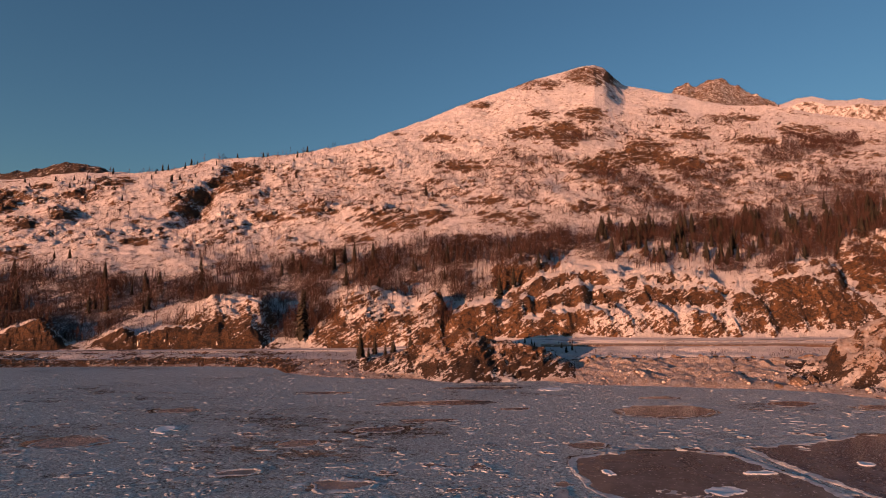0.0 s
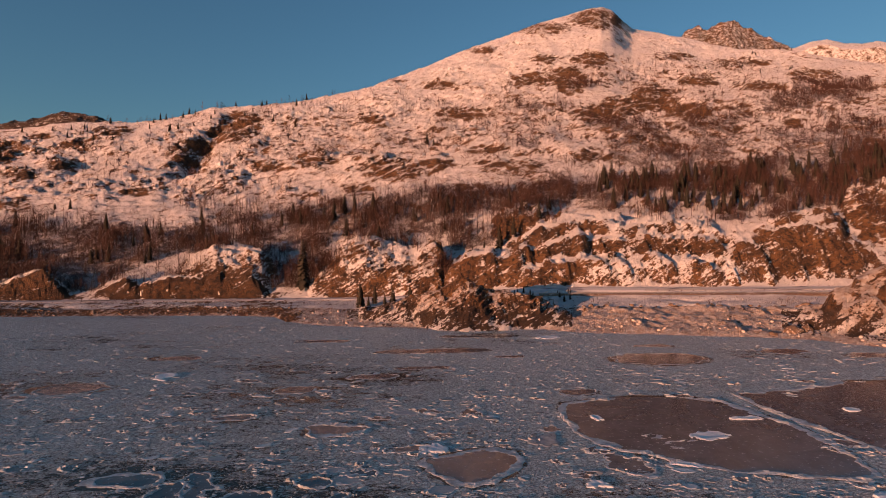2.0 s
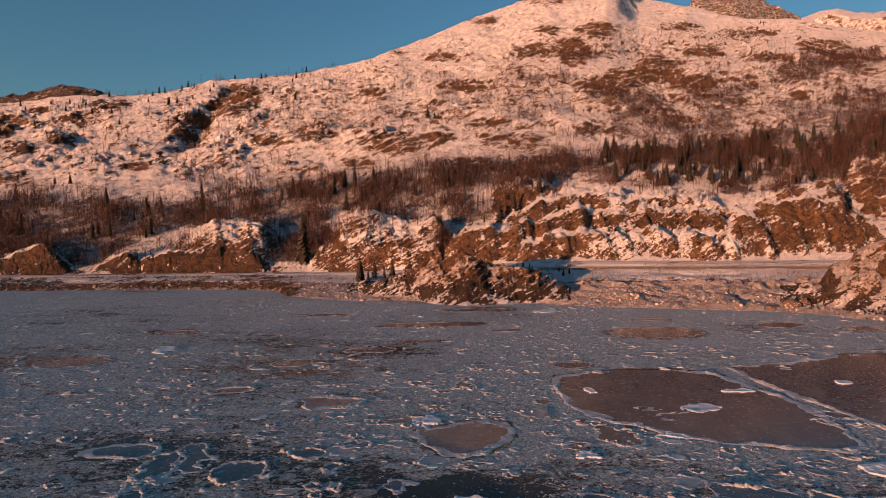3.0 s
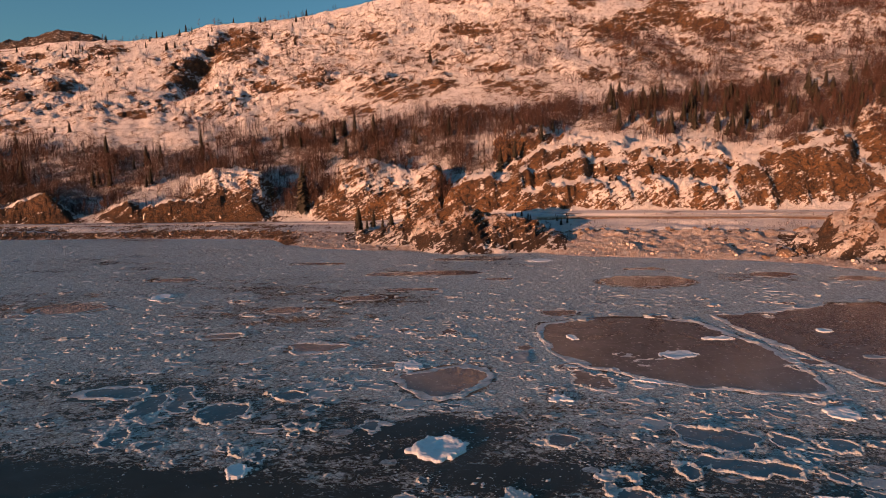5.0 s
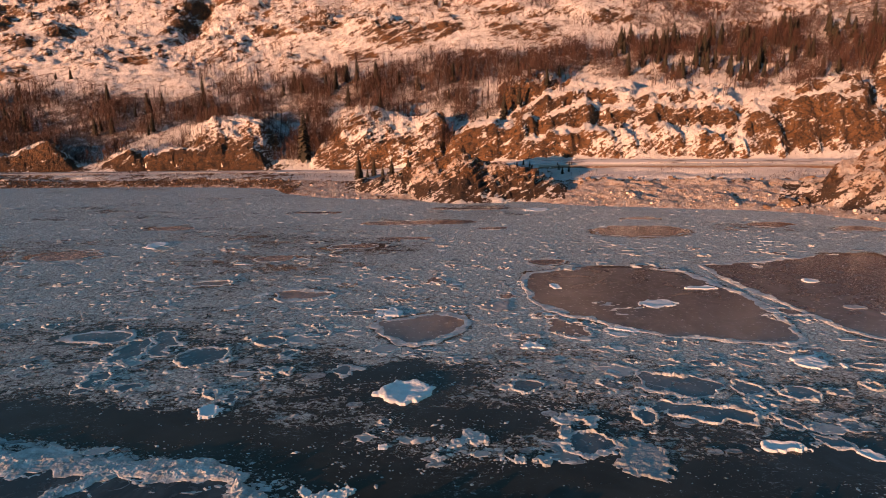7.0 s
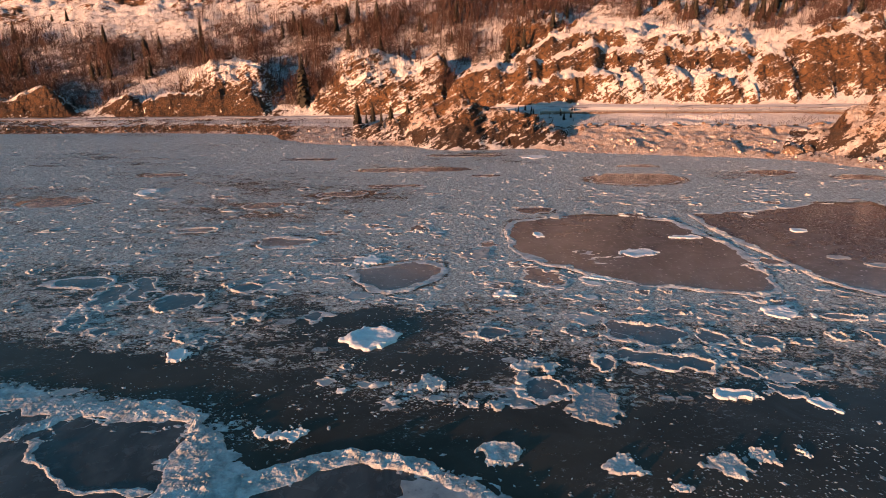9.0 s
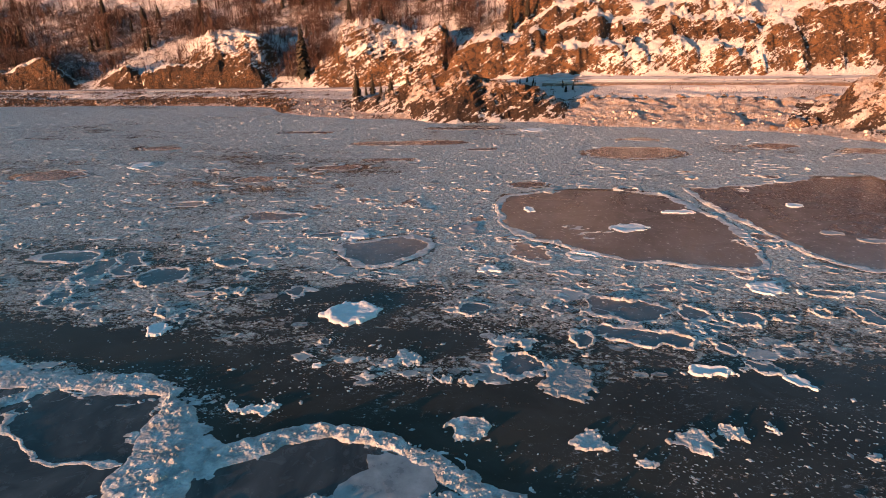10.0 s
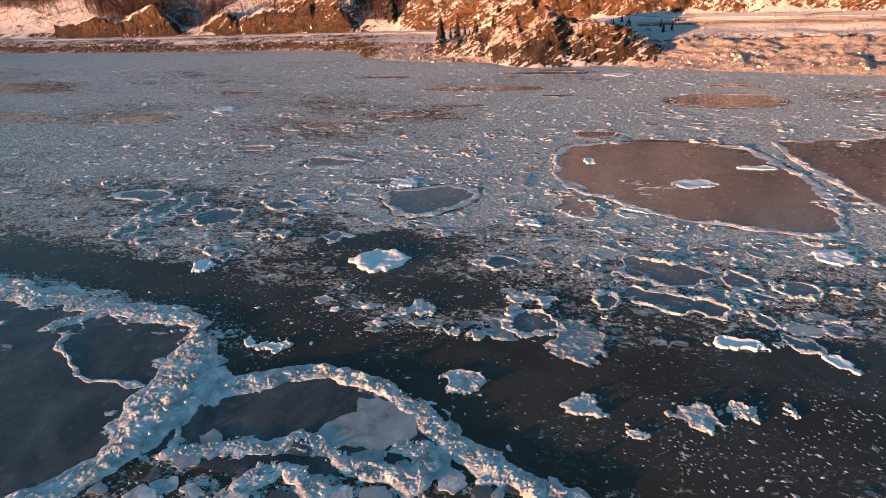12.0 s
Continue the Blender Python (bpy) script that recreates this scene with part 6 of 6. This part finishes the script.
def box_mesh(name, sx, sy, sz, material, bevel=0.0, base=0.0):
    bm = bmesh.new()
    bmesh.ops.create_cube(bm, size=1.0)
    bmesh.ops.scale(bm, vec=(sx, sy, sz), verts=bm.verts)
    bmesh.ops.translate(bm, vec=(0, 0, base + sz / 2), verts=bm.verts)
    if bevel:
        bmesh.ops.bevel(bm, geom=bm.edges[:], offset=bevel, segments=2, affect="EDGES")
    mesh = bpy.data.meshes.new(name)
    bm.to_mesh(mesh)
    bm.free()
    mesh.materials.append(material)
    return mesh


def guard_rail(k0, k1, off, label):
    """Steel rail on posts along the river side of the road."""
    root = tagged(new("guard_rail"), label, "guard rail")
    ks = np.linspace(k0, k1, max(3, int((k1 - k0) * 210 / 4)))
    foot = curve(FOOT, ks, 1)
    x, y = to_world(ks, foot + off)
    z = smooth_base(ks, foot + off)
    post_mesh = box_mesh("post", 0.18, 0.18, 0.85, POST_WOOD, 0.02, -0.1)
    for px, py, pz in zip(x, y, z):
        ob = part("post", post_mesh, root)
        ob.location = (px, py, pz)
    profile = ((-0.03, 0.42), (-0.09, 0.48), (-0.03, 0.57), (-0.09, 0.66), (-0.03, 0.72), (-0.01, 0.72), (-0.01, 0.42))
    verts = [(px, py - 0.10 + a, pz + b) for px, py, pz in zip(x, y, z) for a, b in profile]
    m = len(profile)
    faces = [(i * m + j, (i + 1) * m + j, (i + 1) * m + (j + 1) % m, i * m + (j + 1) % m) for i in range(len(ks) - 1) for j in range(m)]
    part("rail", mesh_of("rail", verts, faces, STEEL), root, "grey steel rail")
    return root


railway(0.17, 0.70)
guard_rail(0.36, 0.74, -9.2, "steel guard rail beside the snowy highway")
guard_rail(-0.95, -0.30, -9.2, "steel guard rail along the road under the rock cut")

# concrete blocks at the foot of the bluff
block_mesh = box_mesh("body", 0.8, 0.5, 0.42, CONCRETE, 0.05)
cap_mesh = box_mesh("snow_cap", 0.76, 0.46, 0.08, WHITE_ICE, 0.03, 0.41)
shore_rng = random.Random(14)
for k in (0.229, 0.281, 0.33, 0.388, 0.446, 0.47, 0.584, 0.63):
    foot = float(curve(FOOT, k, 1))
    x, y = to_world(k, foot - 0.9)
    z = float(smooth_base(np.array(k), np.array(foot - 0.9)))
    root = tagged(new("barrier_block"), "concrete roadside barrier block capped with snow", "barrier", "roadside barrier blocks")
    root.location, root.rotation_euler = (x, y, z), (0, 0, -AXIS + shore_rng.uniform(-.1, .1))
    part("body", block_mesh, root)
    part("snow_cap", cap_mesh, root)


# boulders on the bank
def boulder_shape(seed):
    bm = bmesh.new()
    bmesh.ops.create_icosphere(bm, subdivisions=2, radius=1.0)
    for v in bm.verts:
        p = v.co * 1.3 + Vector((seed * 3.7, 0, 0))
        v.co *= 1 + 0.45 * noise.noise(p) + 0.2 * noise.noise(p * 2.3)
        v.co.z *= 0.7
    mesh = bpy.data.meshes.new("stone")
    bm.to_mesh(mesh)
    bm.free()
    mesh.materials.append(STONE)
    return mesh


STONES = [boulder_shape(i) for i in range(6)]
SPOTS = [(0.290, 1.3), (0.335, 1.0), (0.352, 0.8), (0.405, 1.2), (0.412, 1.5), (0.432, 0.8), (0.478, 1.1), (0.492, 1.6), (0.515, 0.7), (0.545, 0.9), (0.562, 0.8), (0.585, 1.0),
         (0.632, 1.2), (0.645, 2.2), (0.655, 1.9), (0.668, 1.3), (0.250, 0.9), (0.262, 1.3), (0.310, 0.7), (0.378, 0.7), (0.452, 0.8), (0.530, 1.2), (0.605, 0.9)]
for i, (k, r) in enumerate(SPOTS):
    d = float(curve(BANK, k, 1)) + 1.0 + shore_rng.uniform(-1.5, 2.5)
    x, y, z = land_z([k], [d])
    root = tagged(new("boulder"), "dark brown boulder dusted with snow on the river bank", "boulder", "boulders on the bank")
    root.location, root.rotation_euler, root.scale = (x[0], y[0], z[0] + 0.1 * r), (0, 0, i * 1.7), (r, r * 0.8, r * 0.8)
    part("stone", STONES[i % 6], root)

# the mooring-like block of dark rock by the eastern headland
for k, d, r, h in ((0.622, 171.0, 3.7, 4.0), (0.646, 172.5, 2.4, 3.2), (0.585, 170.0, 1.6, 1.2)):
    x, y, z = land_z([k], [d])
    root = tagged(new("boulder"), "large dark rock standing in shore ice", "boulder", "large shore rocks")
    root.location, root.rotation_euler, root.scale = (x[0], y[0], 0.6), (0, 0, r), (r, r * 0.8, h)
    part("stone", STONES[int(r) % 6], root)


DIRTY_ICE = make_plain("silt_stained_ice", (0.40, 0.31, 0.25), (0.62, 0.55, 0.50), 0.7, 0.0, 0.8)


def bank_rubble():
    """Stones and blocks of stranded ice along the whole bank."""
    n = 3600
    k = rng_np.uniform(-1.1, 0.95, n)
    shore, bank = curve(SHORE, k, 1), curve(BANK, k, 1)
    f = rng_np.uniform(0, 1, n)
    d = shore + (bank - shore) * f + rng_np.uniform(-1, 1.5, n)
    x, y, z = land_z(k, d)
    low = z < 3.2
    stone = rng_np.uniform(0, 1, n) < np.where(k < -0.25, 0.93, np.where(f > 0.6, 0.65, 0.12))
    size = 0.14 + 0.16 * rng_np.pareto(2.6, n).clip(0, 4)
    for name, label, pick, material in (("riprap", "brown riprap stones along the river bank", stone, STONE), ("stranded_ice", "stranded blocks of dirty ice along the bank", ~stone, DIRTY_ICE)):
        vs, ts, base = [], [], 0
        kind = rng_np.integers(0, len(CHUNKS), n)
        for i, (cv, ct) in enumerate(CHUNKS):
            m = pick & low & (kind == i)
            v, t = scatter(cv, ct, x[m], y[m], z[m], rng_np.uniform(0, 6.28, m.sum()), size[m] * 1.3, size[m], size[m] * 0.9)
            vs.append(v), ts.append(t + base)
            base += len(v)
        tagged(new(name, tri_mesh(name, np.concatenate(vs), np.concatenate(ts), material)), label, name.replace("_", " "), kind="stuff")


bank_rubble()


def shrubs():
    """Low bare brush on the bench and among the rocks."""
    n = 2600
    k = rng_np.uniform(-0.9, 0.9, n)
    foot = curve(FOOT, k, 1)
    bank = curve(BANK, k, 1)
    d = np.where(rng_np.uniform(0, 1, n) < 0.3, bank + rng_np.uniform(2, 14, n), foot + rng_np.uniform(2, 45, n))
    x, y, z = land_z(k, d)
    keep = (fbm(x, y, 11, 2, 505) > 0.12) & ((d < foot - 9.5) | (d > foot + 2))
    forest("brush", "low bare reddish brush in the snow", [bare_tree(80 + i, 0.7, 14, 4) for i in range(3)], x[keep], y[keep], z[keep] - 0.05, 0.9, 2.2, 1.2, (BARK, TWIG))


shrubs()


# frozen seeps on the rock cut
SEEP_ICE = make_plain("yellowish_seep_ice", (0.42, 0.35, 0.27), (0.68, 0.62, 0.55), 0.4, 0.0, 0.9)


def icicle_mesh(seed):
    rng = random.Random(seed)
    verts, sides = [], 6
    for h, r in ((0.0, 0.30), (0.15, 0.26), (0.4, 0.20), (0.65, 0.17), (0.85, 0.20), (1.0, 0.12)):
        for i in range(sides):
            t = i * 2 * math.pi / sides
            q = r * rng.uniform(0.7, 1.3)
            verts.append((q * math.cos(t), q * math.sin(t), h))
    faces = [(r * sides + i, r * sides + (i + 1) % sides, (r + 1) * sides + (i + 1) % sides, (r + 1) * sides + i) for r in range(5) for i in range(sides)]
    faces.append([5 * sides + i for i in range(sides)])
    return mesh_of("icicle", verts, faces, SEEP_ICE, True)


ICICLES = [icicle_mesh(i) for i in range(4)]
for k0, k1, count in ((-0.566, -0.512, 34), (-0.490, -0.466, 10), (-0.452, -0.440, 6), (-0.405, -0.395, 6)):
    root = tagged(new("frozen_seep"), "curtain of icicles frozen on the brown rock cut", "icefall", "frozen seeps")
    for i in range(count):
        k = shore_rng.uniform(k0, k1)
        foot = float(curve(FOOT, k, 1))
        high = shore_rng.uniform(1.2, 4.6)
        d = foot + shore_rng.uniform(0.7, 1.9)
        x, y = to_world(k, d)
        ob = part("icicle", ICICLES[i % 4], root)
        ob.location = (x, y, 3.4)
        ob.scale = (shore_rng.uniform(0.7, 2.2), 1.3, high)
